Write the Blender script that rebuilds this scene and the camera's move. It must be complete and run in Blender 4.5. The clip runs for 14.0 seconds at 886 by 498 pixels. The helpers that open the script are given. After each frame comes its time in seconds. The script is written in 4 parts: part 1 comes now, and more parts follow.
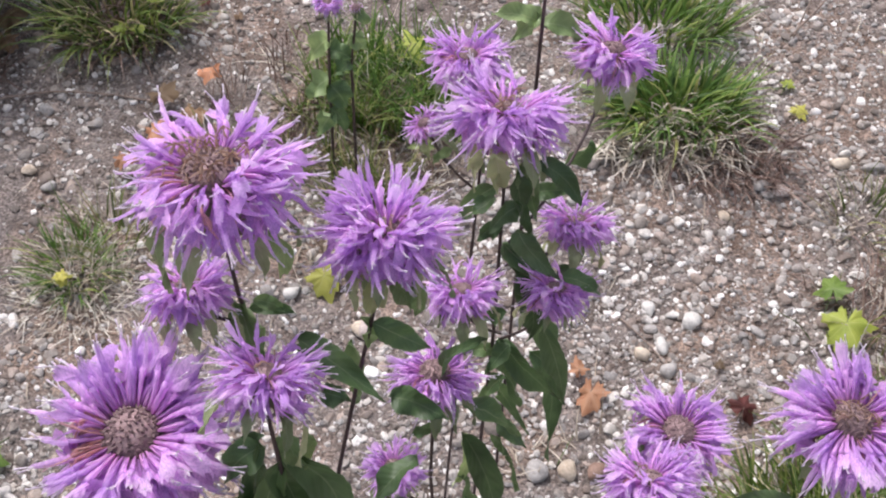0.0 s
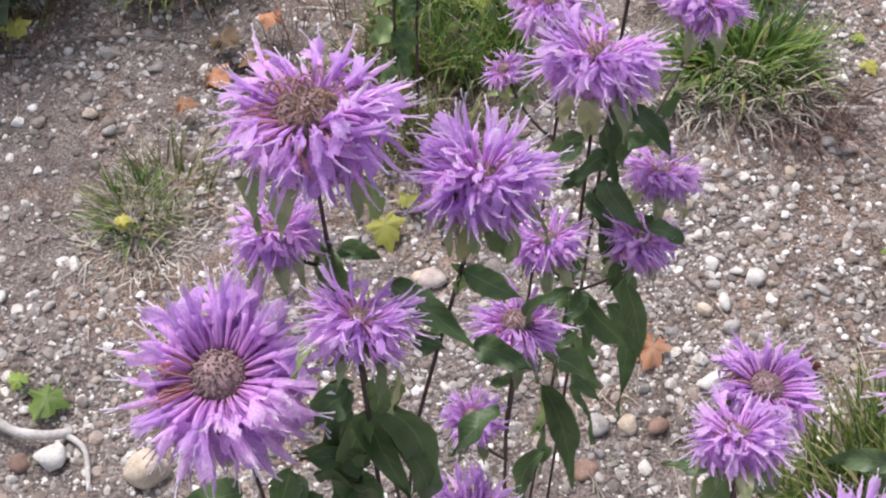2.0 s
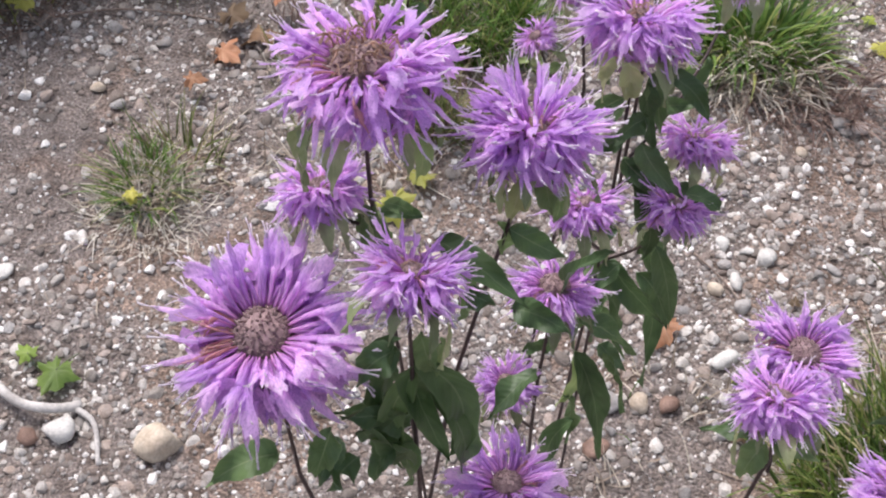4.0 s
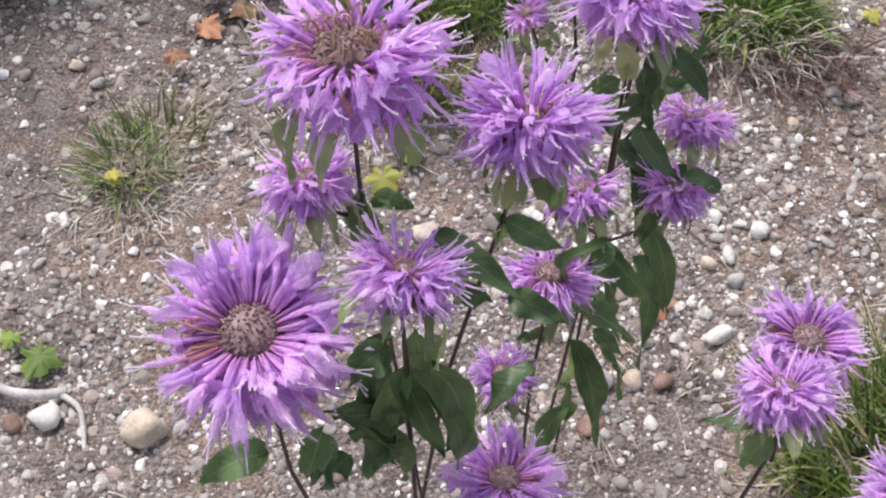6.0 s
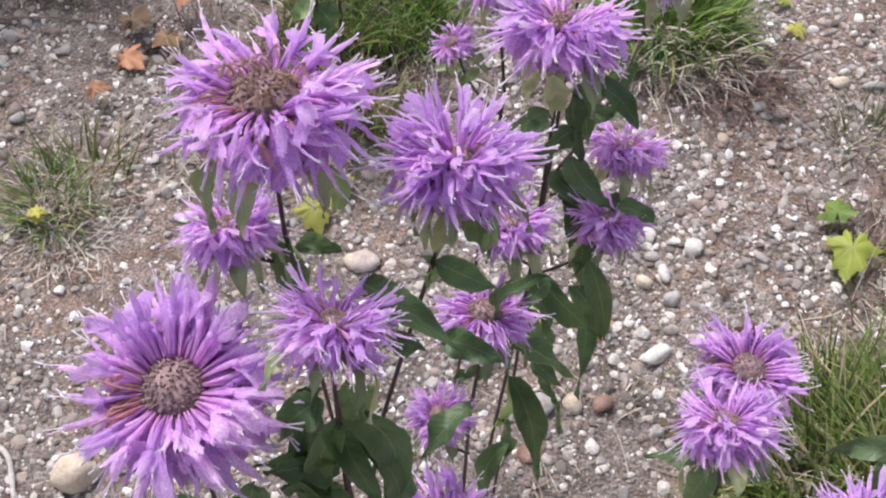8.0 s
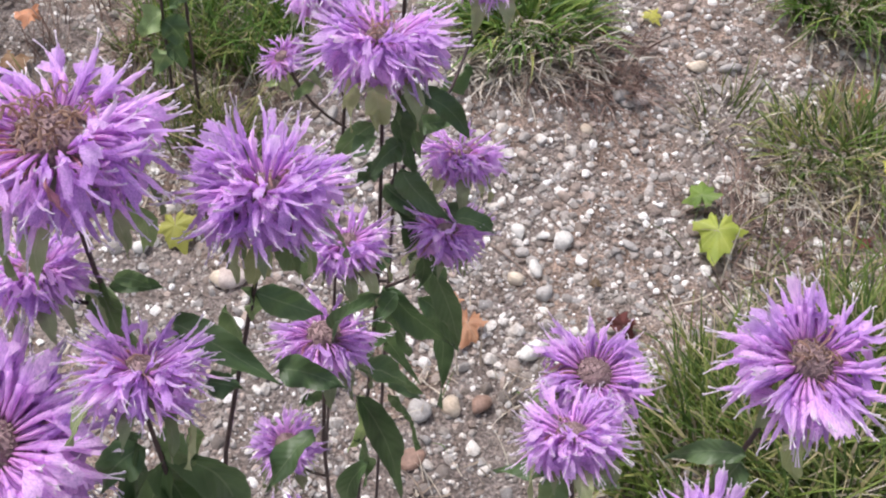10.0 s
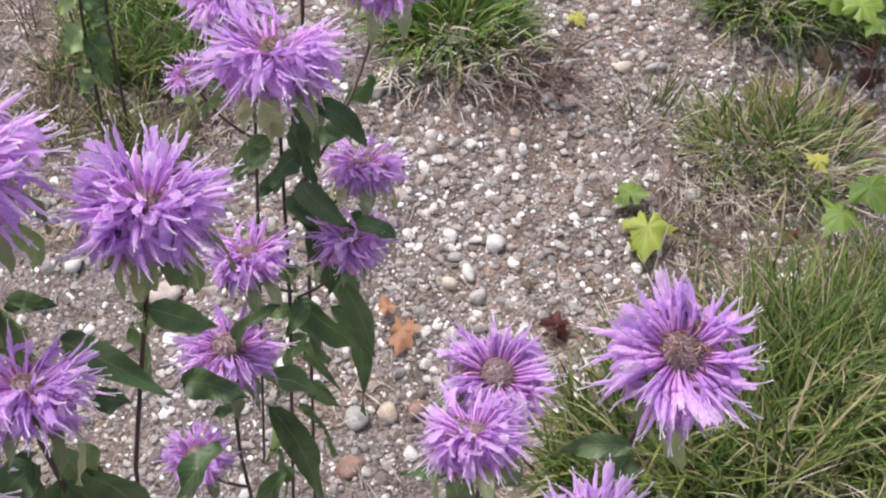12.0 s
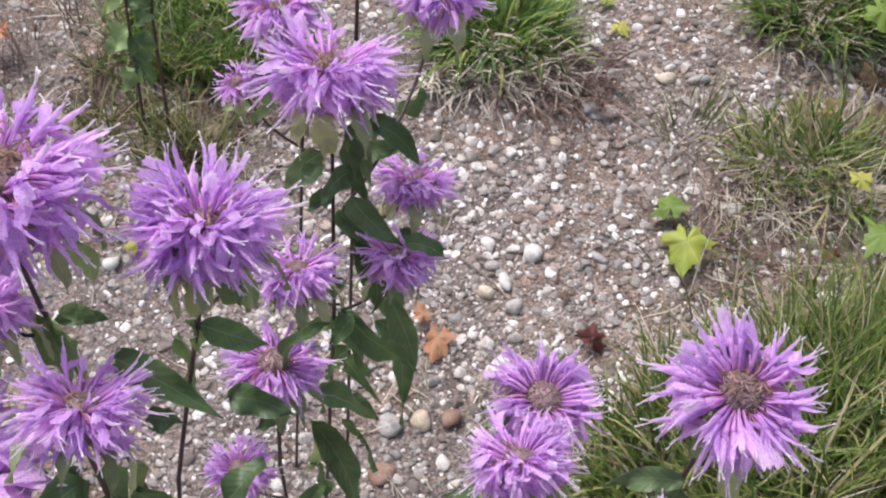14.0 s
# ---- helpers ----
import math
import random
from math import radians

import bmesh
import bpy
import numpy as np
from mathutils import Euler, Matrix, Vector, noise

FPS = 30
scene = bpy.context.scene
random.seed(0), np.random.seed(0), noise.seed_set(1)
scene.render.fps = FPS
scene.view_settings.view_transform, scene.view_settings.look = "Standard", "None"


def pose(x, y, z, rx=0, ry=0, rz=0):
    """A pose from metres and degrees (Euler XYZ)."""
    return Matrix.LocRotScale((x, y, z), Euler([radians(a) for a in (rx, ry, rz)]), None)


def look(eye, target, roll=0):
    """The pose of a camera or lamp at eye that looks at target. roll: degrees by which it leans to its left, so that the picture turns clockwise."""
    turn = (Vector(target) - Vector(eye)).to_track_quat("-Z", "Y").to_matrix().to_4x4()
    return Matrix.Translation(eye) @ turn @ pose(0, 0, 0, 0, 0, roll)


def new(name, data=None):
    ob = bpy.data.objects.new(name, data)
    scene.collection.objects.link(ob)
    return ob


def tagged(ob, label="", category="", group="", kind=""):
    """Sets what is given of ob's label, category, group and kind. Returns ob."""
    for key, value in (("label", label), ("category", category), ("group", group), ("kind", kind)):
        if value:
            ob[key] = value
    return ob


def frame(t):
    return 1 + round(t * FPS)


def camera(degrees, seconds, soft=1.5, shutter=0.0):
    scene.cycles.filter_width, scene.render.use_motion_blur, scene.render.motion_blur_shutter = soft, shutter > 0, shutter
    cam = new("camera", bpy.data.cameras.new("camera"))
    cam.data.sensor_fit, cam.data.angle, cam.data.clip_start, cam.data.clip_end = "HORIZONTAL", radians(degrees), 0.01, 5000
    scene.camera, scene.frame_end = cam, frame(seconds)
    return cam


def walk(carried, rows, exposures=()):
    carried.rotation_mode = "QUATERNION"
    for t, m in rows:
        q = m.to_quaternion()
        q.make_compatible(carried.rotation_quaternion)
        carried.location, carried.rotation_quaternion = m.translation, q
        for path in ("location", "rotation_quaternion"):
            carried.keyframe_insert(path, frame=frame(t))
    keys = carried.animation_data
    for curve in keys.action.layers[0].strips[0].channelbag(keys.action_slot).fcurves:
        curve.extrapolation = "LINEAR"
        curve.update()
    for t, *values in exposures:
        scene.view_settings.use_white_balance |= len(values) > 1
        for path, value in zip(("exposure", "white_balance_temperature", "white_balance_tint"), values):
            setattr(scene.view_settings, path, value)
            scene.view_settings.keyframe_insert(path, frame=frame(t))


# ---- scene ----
cam = camera(37.65, 14.0, soft=2.1)
# seconds, eye, turn about x, turn about z, roll about the line of sight
PATH = [
    (0.0, 0.0000, 0.0000, 0.9000, 36.03, 0.00, -0.28),
    (0.5, -0.0067, 0.0037, 0.8996, 35.86, 0.66, -0.40),
    (1.0, -0.0064, 0.0028, 0.8954, 35.63, 1.43, -1.16),
    (1.5, -0.0100, 0.0039, 0.8926, 34.30, 2.75, -1.71),
    (2.0, -0.0168, 0.0030, 0.8921, 33.99, 3.20, -1.85),
    (2.5, -0.0208, 0.0003, 0.8902, 33.95, 3.27, -1.50),
    (3.0, -0.0246, -0.0023, 0.8890, 33.88, 3.44, -1.56),
    (3.5, -0.0329, -0.0050, 0.8869, 33.80, 2.88, -1.02),
    (6.0, -0.0381, 0.0112, 0.8748, 32.08, 1.13, -0.38),
    (6.5, -0.0289, 0.0160, 0.8810, 32.65, 0.77, -0.46),
    (7.0, -0.0334, 0.0184, 0.8809, 32.72, -1.17, 0.69),
    (7.2, -0.0382, 0.0197, 0.8780, 32.77, -1.74, 1.15),
    (9.3, -0.0253, 0.0297, 0.8636, 33.04, -9.73, 4.19),
    (9.5, -0.0230, 0.0283, 0.8625, 33.19, -10.77, 4.80),
    (10.0, -0.0124, 0.0365, 0.8637, 32.90, -12.39, 5.23),
    (10.5, 0.0036, 0.0282, 0.8651, 33.45, -12.80, 4.39),
    (11.0, 0.0053, 0.0261, 0.8698, 33.77, -15.16, 5.54),
    (11.5, 0.0083, 0.0215, 0.8723, 33.67, -15.65, 5.79),
    (12.0, 0.0073, 0.0295, 0.8704, 33.36, -15.62, 5.73),
    (12.5, 0.0081, 0.0324, 0.8659, 33.24, -14.58, 5.12),
    (13.0, 0.0101, 0.0315, 0.8682, 33.24, -13.71, 4.60),
    (13.5, 0.0058, 0.0346, 0.8663, 33.39, -13.66, 5.23),
    (14.0, 0.0006, 0.0393, 0.8714, 33.14, -13.48, 5.63),
]
walk(cam, [(t, pose(x, y, z, rx, 0, rz) @ pose(0, 0, 0, 0, 0, roll)) for t, x, y, z, rx, rz, roll in PATH],
     exposures=((0.0, 0.49, 6150, 16), (7.0, 0.51, 6150, 16), (9.5, 0.54, 6150, 16), (14.0, 0.53, 6150, 16)))

# ---- world and sun: a bright, thinly overcast day
world = bpy.data.worlds.new("overcast_sky")
scene.world = world
world.use_nodes = True
wn = world.node_tree.nodes
sky = wn.new("ShaderNodeTexSky")
sky.sky_type = 'NISHITA'
sky.sun_disc = False
SUN_EL, SUN_AZ = 58.0, 330.0
sky.sun_elevation, sky.sun_rotation = radians(SUN_EL), radians(SUN_AZ)
sky.air_density, sky.dust_density, sky.ozone_density = 1.0, 4.0, 1.0
soften = wn.new("ShaderNodeHueSaturation")
soften.inputs["Saturation"].default_value = 0.5
world.node_tree.links.new(sky.outputs[0], soften.inputs["Color"])
world.node_tree.links.new(soften.outputs[0], wn["Background"].inputs[0])
wn["Background"].inputs[1].default_value = 0.14
sun_data = bpy.data.lights.new("sun", 'SUN')
sun_data.energy, sun_data.angle, sun_data.color = 1.9, radians(14), (1.0, 0.95, 0.88)
sun = new("sun", sun_data)
az = radians(SUN_AZ)
sun_dir = Vector((math.sin(az) * math.cos(radians(SUN_EL)), math.cos(az) * math.cos(radians(SUN_EL)), math.sin(radians(SUN_EL))))
sun.matrix_world = look(sun_dir * 5, (0, 0, 0))


# ---- materials
def material(name, rough=0.7):
    m = bpy.data.materials.new(name)
    m.use_nodes = True
    n, l = m.node_tree.nodes, m.node_tree.links
    b = n["Principled BSDF"]
    b.inputs["Roughness"].default_value = rough
    return m, n, l, b


def ramp(n, stops):
    r = n.new("ShaderNodeValToRGB")
    e = r.color_ramp.elements
    while len(e) < len(stops):
        e.new(0.5)
    for k, (p, c) in zip(e, stops):
        k.position, k.color = p, (*c, 1)
    return r


def noise_tex(n, l, scale, detail=4.0, coords=None):
    t = n.new("ShaderNodeTexNoise")
    t.inputs["Scale"].default_value, t.inputs["Detail"].default_value = scale, detail
    if coords is not None:
        l.new(coords, t.inputs["Vector"])
    return t


def mix(n, l, kind, fac, a, b):
    m = n.new("ShaderNodeMix")
    m.data_type, m.blend_type = 'RGBA', kind
    if isinstance(fac, float):
        m.inputs[0].default_value = fac
    else:
        l.new(fac, m.inputs[0])
    for sock, v in ((m.inputs[6], a), (m.inputs[7], b)):
        if isinstance(v, tuple):
            sock.default_value = (*v, 1)
        else:
            l.new(v, sock)
    return m.outputs[2]


def bump(n, l, b, height, strength, distance):
    k = n.new("ShaderNodeBump")
    k.inputs["Strength"].default_value, k.inputs["Distance"].default_value = strength, distance
    l.new(height, k.inputs["Height"])
    l.new(k.outputs[0], b.inputs["Normal"])


def see_through(m, n, l, b, colour, share):
    """Thin tissue: part of the light passes through."""
    t = n.new("ShaderNodeBsdfTranslucent")
    if isinstance(colour, tuple):
        t.inputs[0].default_value = (*colour, 1)
    else:
        l.new(colour, t.inputs[0])
    x = n.new("ShaderNodeMixShader")
    x.inputs[0].default_value = share
    l.new(b.outputs[0], x.inputs[1])
    l.new(t.outputs[0], x.inputs[2])
    l.new(x.outputs[0], n["Material Output"].inputs[0])


def soil_material():
    m, n, l, b = material("gravelly_soil", 0.95)
    geo = n.new("ShaderNodeNewGeometry").outputs["Position"]
    big, mid, fine = noise_tex(n, l, 6, 5, geo), noise_tex(n, l, 45, 6, geo), noise_tex(n, l, 420, 4, geo)
    base = ramp(n, [(0.3, (0.15, 0.12, 0.102)), (0.5, (0.225, 0.192, 0.172)), (0.58, (0.25, 0.185, 0.145)), (0.72, (0.33, 0.298, 0.278))])
    l.new(big.outputs["Fac"], base.inputs[0])
    patch = ramp(n, [(0.32, (0.55, 0.5, 0.46)), (0.55, (1.0, 1.0, 1.0)), (0.75, (1.3, 1.27, 1.22))])
    l.new(mid.outputs["Fac"], patch.inputs[0])
    grit = ramp(n, [(0.35, (0.55, 0.52, 0.5)), (0.52, (1.0, 1.0, 1.0)), (0.66, (1.65, 1.6, 1.55))])
    l.new(fine.outputs["Fac"], grit.inputs[0])
    c = mix(n, l, 'MULTIPLY', 1.0, base.outputs[0], patch.outputs[0])
    c = mix(n, l, 'MULTIPLY', 1.0, c, grit.outputs[0])
    l.new(c, b.inputs["Base Color"])
    bump(n, l, b, fine.outputs["Fac"], 0.9, 0.004)
    return m


STONES = [(0.0, (0.16, 0.135, 0.115)), (0.12, (0.28, 0.25, 0.22)), (0.25, (0.22, 0.175, 0.145)), (0.36, (0.36, 0.33, 0.3)), (0.47, (0.25, 0.235, 0.22)),
          (0.56, (0.4, 0.33, 0.28)), (0.65, (0.47, 0.44, 0.4)), (0.73, (0.35, 0.335, 0.315)), (0.8, (0.62, 0.59, 0.54)), (0.9, (0.82, 0.8, 0.76))]


def stone_material(name, island, stops=STONES):
    m, n, l, b = material(name, 0.75)
    if island:
        rnd = n.new("ShaderNodeNewGeometry").outputs["Random Per Island"]
    else:
        rnd = n.new("ShaderNodeObjectInfo").outputs["Random"]
    geo = n.new("ShaderNodeNewGeometry").outputs["Position"]
    base = ramp(n, stops)
    base.color_ramp.interpolation = 'CONSTANT'
    l.new(rnd, base.inputs[0])
    speck, cloud = noise_tex(n, l, 700, 3, geo), noise_tex(n, l, 120, 4, geo)
    a = ramp(n, [(0.3, (0.7, 0.68, 0.66)), (0.55, (1.0, 1.0, 1.0)), (0.75, (1.18, 1.17, 1.15))])
    l.new(speck.outputs["Fac"], a.inputs[0])
    d = ramp(n, [(0.3, (0.72, 0.66, 0.6)), (0.6, (1.05, 1.05, 1.05))])
    l.new(cloud.outputs["Fac"], d.inputs[0])
    c = mix(n, l, 'MULTIPLY', 1.0, base.outputs[0], a.outputs[0])
    c = mix(n, l, 'MULTIPLY', 0.8, c, d.outputs[0])
    dust = ramp(n, [(0.42, (0, 0, 0)), (0.7, (0.3, 0.3, 0.3))])
    l.new(noise_tex(n, l, 38, 5, geo).outputs["Fac"], dust.inputs[0])
    c = mix(n, l, 'MIX', dust.outputs[0], c, (0.26, 0.22, 0.19))
    l.new(c, b.inputs["Base Color"])
    bump(n, l, b, speck.outputs["Fac"], 0.35, 0.001)
    return m


def petal_material(name, stops, spread):
    m, n, l, b = material(name, 0.5)
    obj = n.new("ShaderNodeTexCoord").outputs["Object"]
    sep = n.new("ShaderNodeSeparateXYZ")
    l.new(obj, sep.inputs[0])
    along = ramp(n, stops)
    l.new(sep.outputs[0], along.inputs[0])
    info = n.new("ShaderNodeObjectInfo").outputs["Random"]
    hue = ramp(n, spread)
    l.new(info, hue.inputs[0])
    stretch = n.new("ShaderNodeMapping")
    stretch.inputs["Scale"].default_value = (4, 30, 30)
    l.new(obj, stretch.inputs[0])
    streak = noise_tex(n, l, 1.6, 3, stretch.outputs[0])
    s = ramp(n, [(0.3, (0.72, 0.66, 0.76)), (0.5, (0.98, 0.97, 0.98)), (0.68, (1.16, 1.2, 1.1))])
    l.new(streak.outputs["Fac"], s.inputs[0])
    c = mix(n, l, 'MULTIPLY', 1.0, along.outputs[0], hue.outputs[0])
    c = mix(n, l, 'MULTIPLY', 1.0, c, s.outputs[0])
    l.new(c, b.inputs["Base Color"])
    b.inputs["Specular IOR Level"].default_value = 0.35
    bump(n, l, b, streak.outputs["Fac"], 0.3, 0.001)
    see_through(m, n, l, b, c, 0.58)
    return m


def leaf_material(name, dark, light, edge, rough=0.5, share=0.22):
    m, n, l, b = material(name, rough)
    uv = n.new("ShaderNodeTexCoord").outputs["UV"]
    sep = n.new("ShaderNodeSeparateXYZ")
    l.new(uv, sep.inputs[0])
    geo = n.new("ShaderNodeNewGeometry").outputs["Position"]
    blotch = noise_tex(n, l, 60, 5, geo)
    base = ramp(n, [(0.3, dark), (0.7, light)])
    l.new(blotch.outputs["Fac"], base.inputs[0])
    # side veins: slanted from the midrib, which lies at v = 0.5
    off = n.new("ShaderNodeMath")
    off.operation = 'SUBTRACT'
    off.inputs[1].default_value = 0.5
    l.new(sep.outputs[1], off.inputs[0])
    away = n.new("ShaderNodeMath")
    away.operation = 'ABSOLUTE'
    l.new(off.outputs[0], away.inputs[0])
    slant = n.new("ShaderNodeMath")
    slant.operation = 'MULTIPLY_ADD'
    slant.inputs[1].default_value = -0.35
    l.new(away.outputs[0], slant.inputs[0])
    l.new(sep.outputs[0], slant.inputs[2])
    wave = n.new("ShaderNodeMath")
    wave.operation = 'MULTIPLY'
    wave.inputs[1].default_value = 62.0
    l.new(slant.outputs[0], wave.inputs[0])
    sine = n.new("ShaderNodeMath")
    sine.operation = 'SINE'
    l.new(wave.outputs[0], sine.inputs[0])
    vein = ramp(n, [(0.82, (0, 0, 0)), (1.0, (0.07, 0.07, 0.07))])
    l.new(sine.outputs[0], vein.inputs[0])
    rib = ramp(n, [(0.0, (0.5, 0.5, 0.5)), (0.035, (0, 0, 0)), (0.42, (0, 0, 0)), (0.5, (0.16, 0.16, 0.16))])
    l.new(away.outputs[0], rib.inputs[0])
    k = mix(n, l, 'ADD', 1.0, vein.outputs[0], rib.outputs[0])
    info = n.new("ShaderNodeObjectInfo").outputs["Random"]
    shade = ramp(n, [(0.0, (0.75, 0.78, 0.72)), (0.6, (1.05, 1.05, 1.0)), (1.0, (1.7, 1.55, 1.45))])
    l.new(info, shade.inputs[0])
    c = mix(n, l, 'MIX', k, base.outputs[0], edge)
    c = mix(n, l, 'MULTIPLY', 1.0, c, shade.outputs[0])
    l.new(c, b.inputs["Base Color"])
    bump(n, l, b, sine.outputs[0], 0.12, 0.0008)
    see_through(m, n, l, b, c, share)
    return m


def blade_material(name, stops):
    m, n, l, b = material(name, 0.6)
    rnd = n.new("ShaderNodeNewGeometry").outputs["Random Per Island"]
    r = ramp(n, stops)
    l.new(rnd, r.inputs[0])
    geo = n.new("ShaderNodeNewGeometry").outputs["Position"]
    fleck = noise_tex(n, l, 150, 3, geo)
    s = ramp(n, [(0.3, (0.75, 0.75, 0.7)), (0.65, (1.12, 1.1, 1.0))])
    l.new(fleck.outputs["Fac"], s.inputs[0])
    c = mix(n, l, 'MULTIPLY', 1.0, r.outputs[0], s.outputs[0])
    l.new(c, b.inputs["Base Color"])
    see_through(m, n, l, b, c, 0.25)
    return m


def mottled_material(name, a, b_col, scale, rough=0.7, share=0.0):
    m, n, l, b = material(name, rough)
    geo = n.new("ShaderNodeNewGeometry").outputs["Position"]
    t, f = noise_tex(n, l, scale, 5, geo), noise_tex(n, l, scale * 6, 3, geo)
    r = ramp(n, [(0.32, a), (0.68, b_col)])
    l.new(t.outputs["Fac"], r.inputs[0])
    s = ramp(n, [(0.3, (0.8, 0.8, 0.8)), (0.65, (1.1, 1.1, 1.1))])
    l.new(f.outputs["Fac"], s.inputs[0])
    c = mix(n, l, 'MULTIPLY', 1.0, r.outputs[0], s.outputs[0])
    l.new(c, b.inputs["Base Color"])
    bump(n, l, b, f.outputs["Fac"], 0.4, 0.001)
    if share:
        see_through(m, n, l, b, c, share)
    return m


SOIL = soil_material()
GRAVEL = stone_material("mixed_gravel", True)
GRIT = stone_material("sparkling_grit", True, [(0.0, (0.16, 0.135, 0.115)), (0.22, (0.27, 0.235, 0.205)), (0.45, (0.36, 0.32, 0.285)), (0.62, (0.22, 0.17, 0.14)), (0.7, (0.47, 0.44, 0.4)),
                                               (0.8, (0.7, 0.68, 0.64)), (0.89, (0.88, 0.86, 0.83))])
PEBBLE = stone_material("river_pebble", False, STONES[1:])
PALE_STONE = mottled_material("pale_limestone", (0.5, 0.47, 0.42), (0.7, 0.67, 0.61), 90)
TAN_STONE = mottled_material("tan_sandstone", (0.44, 0.345, 0.25), (0.62, 0.53, 0.41), 70)
GREY_STONE = mottled_material("grey_stone", (0.27, 0.25, 0.23), (0.43, 0.4, 0.365), 80)
PINK_STONE = mottled_material("pinkish_granite", (0.42, 0.33, 0.285), (0.58, 0.5, 0.44), 120)
RUST_STONE = mottled_material("rust_brown_stone", (0.17, 0.1, 0.07), (0.3, 0.19, 0.14), 90)
PETAL = petal_material("lilac_petal", [(0.0, (0.69, 0.36, 0.68)), (0.2, (0.78, 0.46, 0.83)), (0.65, (0.82, 0.55, 0.92)), (0.95, (0.85, 0.63, 0.92)), (1.1, (0.95, 0.87, 0.96))],
                       [(0.0, (0.8, 0.7, 0.88)), (0.45, (0.98, 0.97, 1.0)), (0.8, (1.1, 1.1, 1.05)), (1.0, (1.2, 1.24, 1.12))])
STAMEN = mottled_material("pale_stamen", (0.72, 0.6, 0.72), (0.9, 0.84, 0.88), 300, 0.5, 0.3)
WITHERED = petal_material("withered_petal", [(0.0, (0.62, 0.36, 0.36)), (0.5, (0.75, 0.48, 0.48)), (1.0, (0.8, 0.6, 0.64))],
                          [(0.0, (0.8, 0.75, 0.7)), (1.0, (1.15, 1.1, 1.1))])
SPENT_TAN = petal_material("spent_tan_petal", [(0.0, (0.4, 0.28, 0.2)), (0.5, (0.58, 0.44, 0.34)), (1.0, (0.64, 0.5, 0.42))],
                           [(0.0, (0.75, 0.72, 0.7)), (1.0, (1.15, 1.1, 1.05))])
DISC = mottled_material("spent_flower_disc", (0.19, 0.12, 0.125), (0.4, 0.28, 0.27), 500, 0.8)
CALYX = mottled_material("green_calyx", (0.16, 0.2, 0.09), (0.3, 0.33, 0.19), 120, 0.6)
BRACT = leaf_material("pale_bract", (0.2, 0.25, 0.11), (0.38, 0.42, 0.24), (0.46, 0.46, 0.32), 0.6, 0.3)
GOLD_BRACT = leaf_material("yellowish_bract", (0.34, 0.38, 0.15), (0.52, 0.54, 0.28), (0.58, 0.58, 0.38), 0.6, 0.3)
LEAF = leaf_material("bergamot_leaf", (0.05, 0.098, 0.034), (0.12, 0.195, 0.075), (0.26, 0.32, 0.18), 0.46, 0.3)
MID_LEAF = leaf_material("mid_green_bergamot_leaf", (0.07, 0.12, 0.045), (0.14, 0.21, 0.09), (0.26, 0.32, 0.19), 0.45, 0.3)
SHRUB_LEAF = leaf_material("dark_shrub_leaf", (0.02, 0.04, 0.014), (0.05, 0.085, 0.03), (0.09, 0.13, 0.06), 0.6, 0.15)
PALE_LEAF = leaf_material("young_bergamot_leaf", (0.130, 0.208, 0.078), (0.286, 0.377, 0.156), (0.416, 0.481, 0.260), 0.5, 0.3)
STEM = mottled_material("purple_brown_stem", (0.03, 0.018, 0.02), (0.085, 0.05, 0.045), 90, 0.55)
GREEN_STEM = mottled_material("green_stem", (0.07, 0.1, 0.035), (0.15, 0.18, 0.07), 90, 0.55)
MAPLE_GREEN = leaf_material("yellow_green_maple", (0.211, 0.281, 0.035), (0.351, 0.406, 0.070), (0.452, 0.484, 0.156), 0.55, 0.35)
MAPLE_LIME = leaf_material("green_maple", (0.105, 0.188, 0.026), (0.195, 0.285, 0.053), (0.300, 0.360, 0.120), 0.55, 0.35)
MAPLE_YELLOW = leaf_material("yellow_maple", (0.340, 0.340, 0.051), (0.476, 0.451, 0.102), (0.544, 0.527, 0.221), 0.6, 0.3)
MAPLE_ORANGE = leaf_material("orange_maple", (0.31, 0.13, 0.062), (0.44, 0.235, 0.135), (0.47, 0.33, 0.225), 0.65, 0.2)
MAPLE_RED = leaf_material("dark_red_maple", (0.075, 0.018, 0.016), (0.15, 0.035, 0.028), (0.2, 0.08, 0.06), 0.6, 0.2)
MAPLE_BROWN = leaf_material("brown_leaf", (0.11, 0.066, 0.036), (0.19, 0.125, 0.07), (0.24, 0.18, 0.115), 0.7, 0.15)
GRASS = blade_material("green_grass", [(0.0, (0.045, 0.1, 0.014)), (0.4, (0.095, 0.185, 0.026)), (0.75, (0.17, 0.28, 0.045)), (1.0, (0.36, 0.37, 0.12))])
OLIVE_GRASS = blade_material("olive_grass", [(0.0, (0.07, 0.1, 0.025)), (0.4, (0.14, 0.18, 0.045)), (0.7, (0.22, 0.24, 0.08)), (1.0, (0.4, 0.34, 0.18))])
STRAW = blade_material("dry_grass", [(0.0, (0.22, 0.16, 0.12)), (0.35, (0.4, 0.33, 0.27)), (0.7, (0.56, 0.5, 0.43)), (1.0, (0.7, 0.65, 0.59))])
BLEACHED = blade_material("bleached_grass", [(0.0, (0.36, 0.3, 0.25)), (0.5, (0.56, 0.51, 0.46)), (1.0, (0.76, 0.72, 0.67))])
MEADOW = blade_material("meadow_grass", [(0.0, (0.045, 0.085, 0.016)), (0.3, (0.1, 0.165, 0.03)), (0.58, (0.18, 0.25, 0.05)), (0.78, (0.28, 0.31, 0.09)), (0.9, (0.42, 0.36, 0.2)), (1.0, (0.54, 0.45, 0.32))])
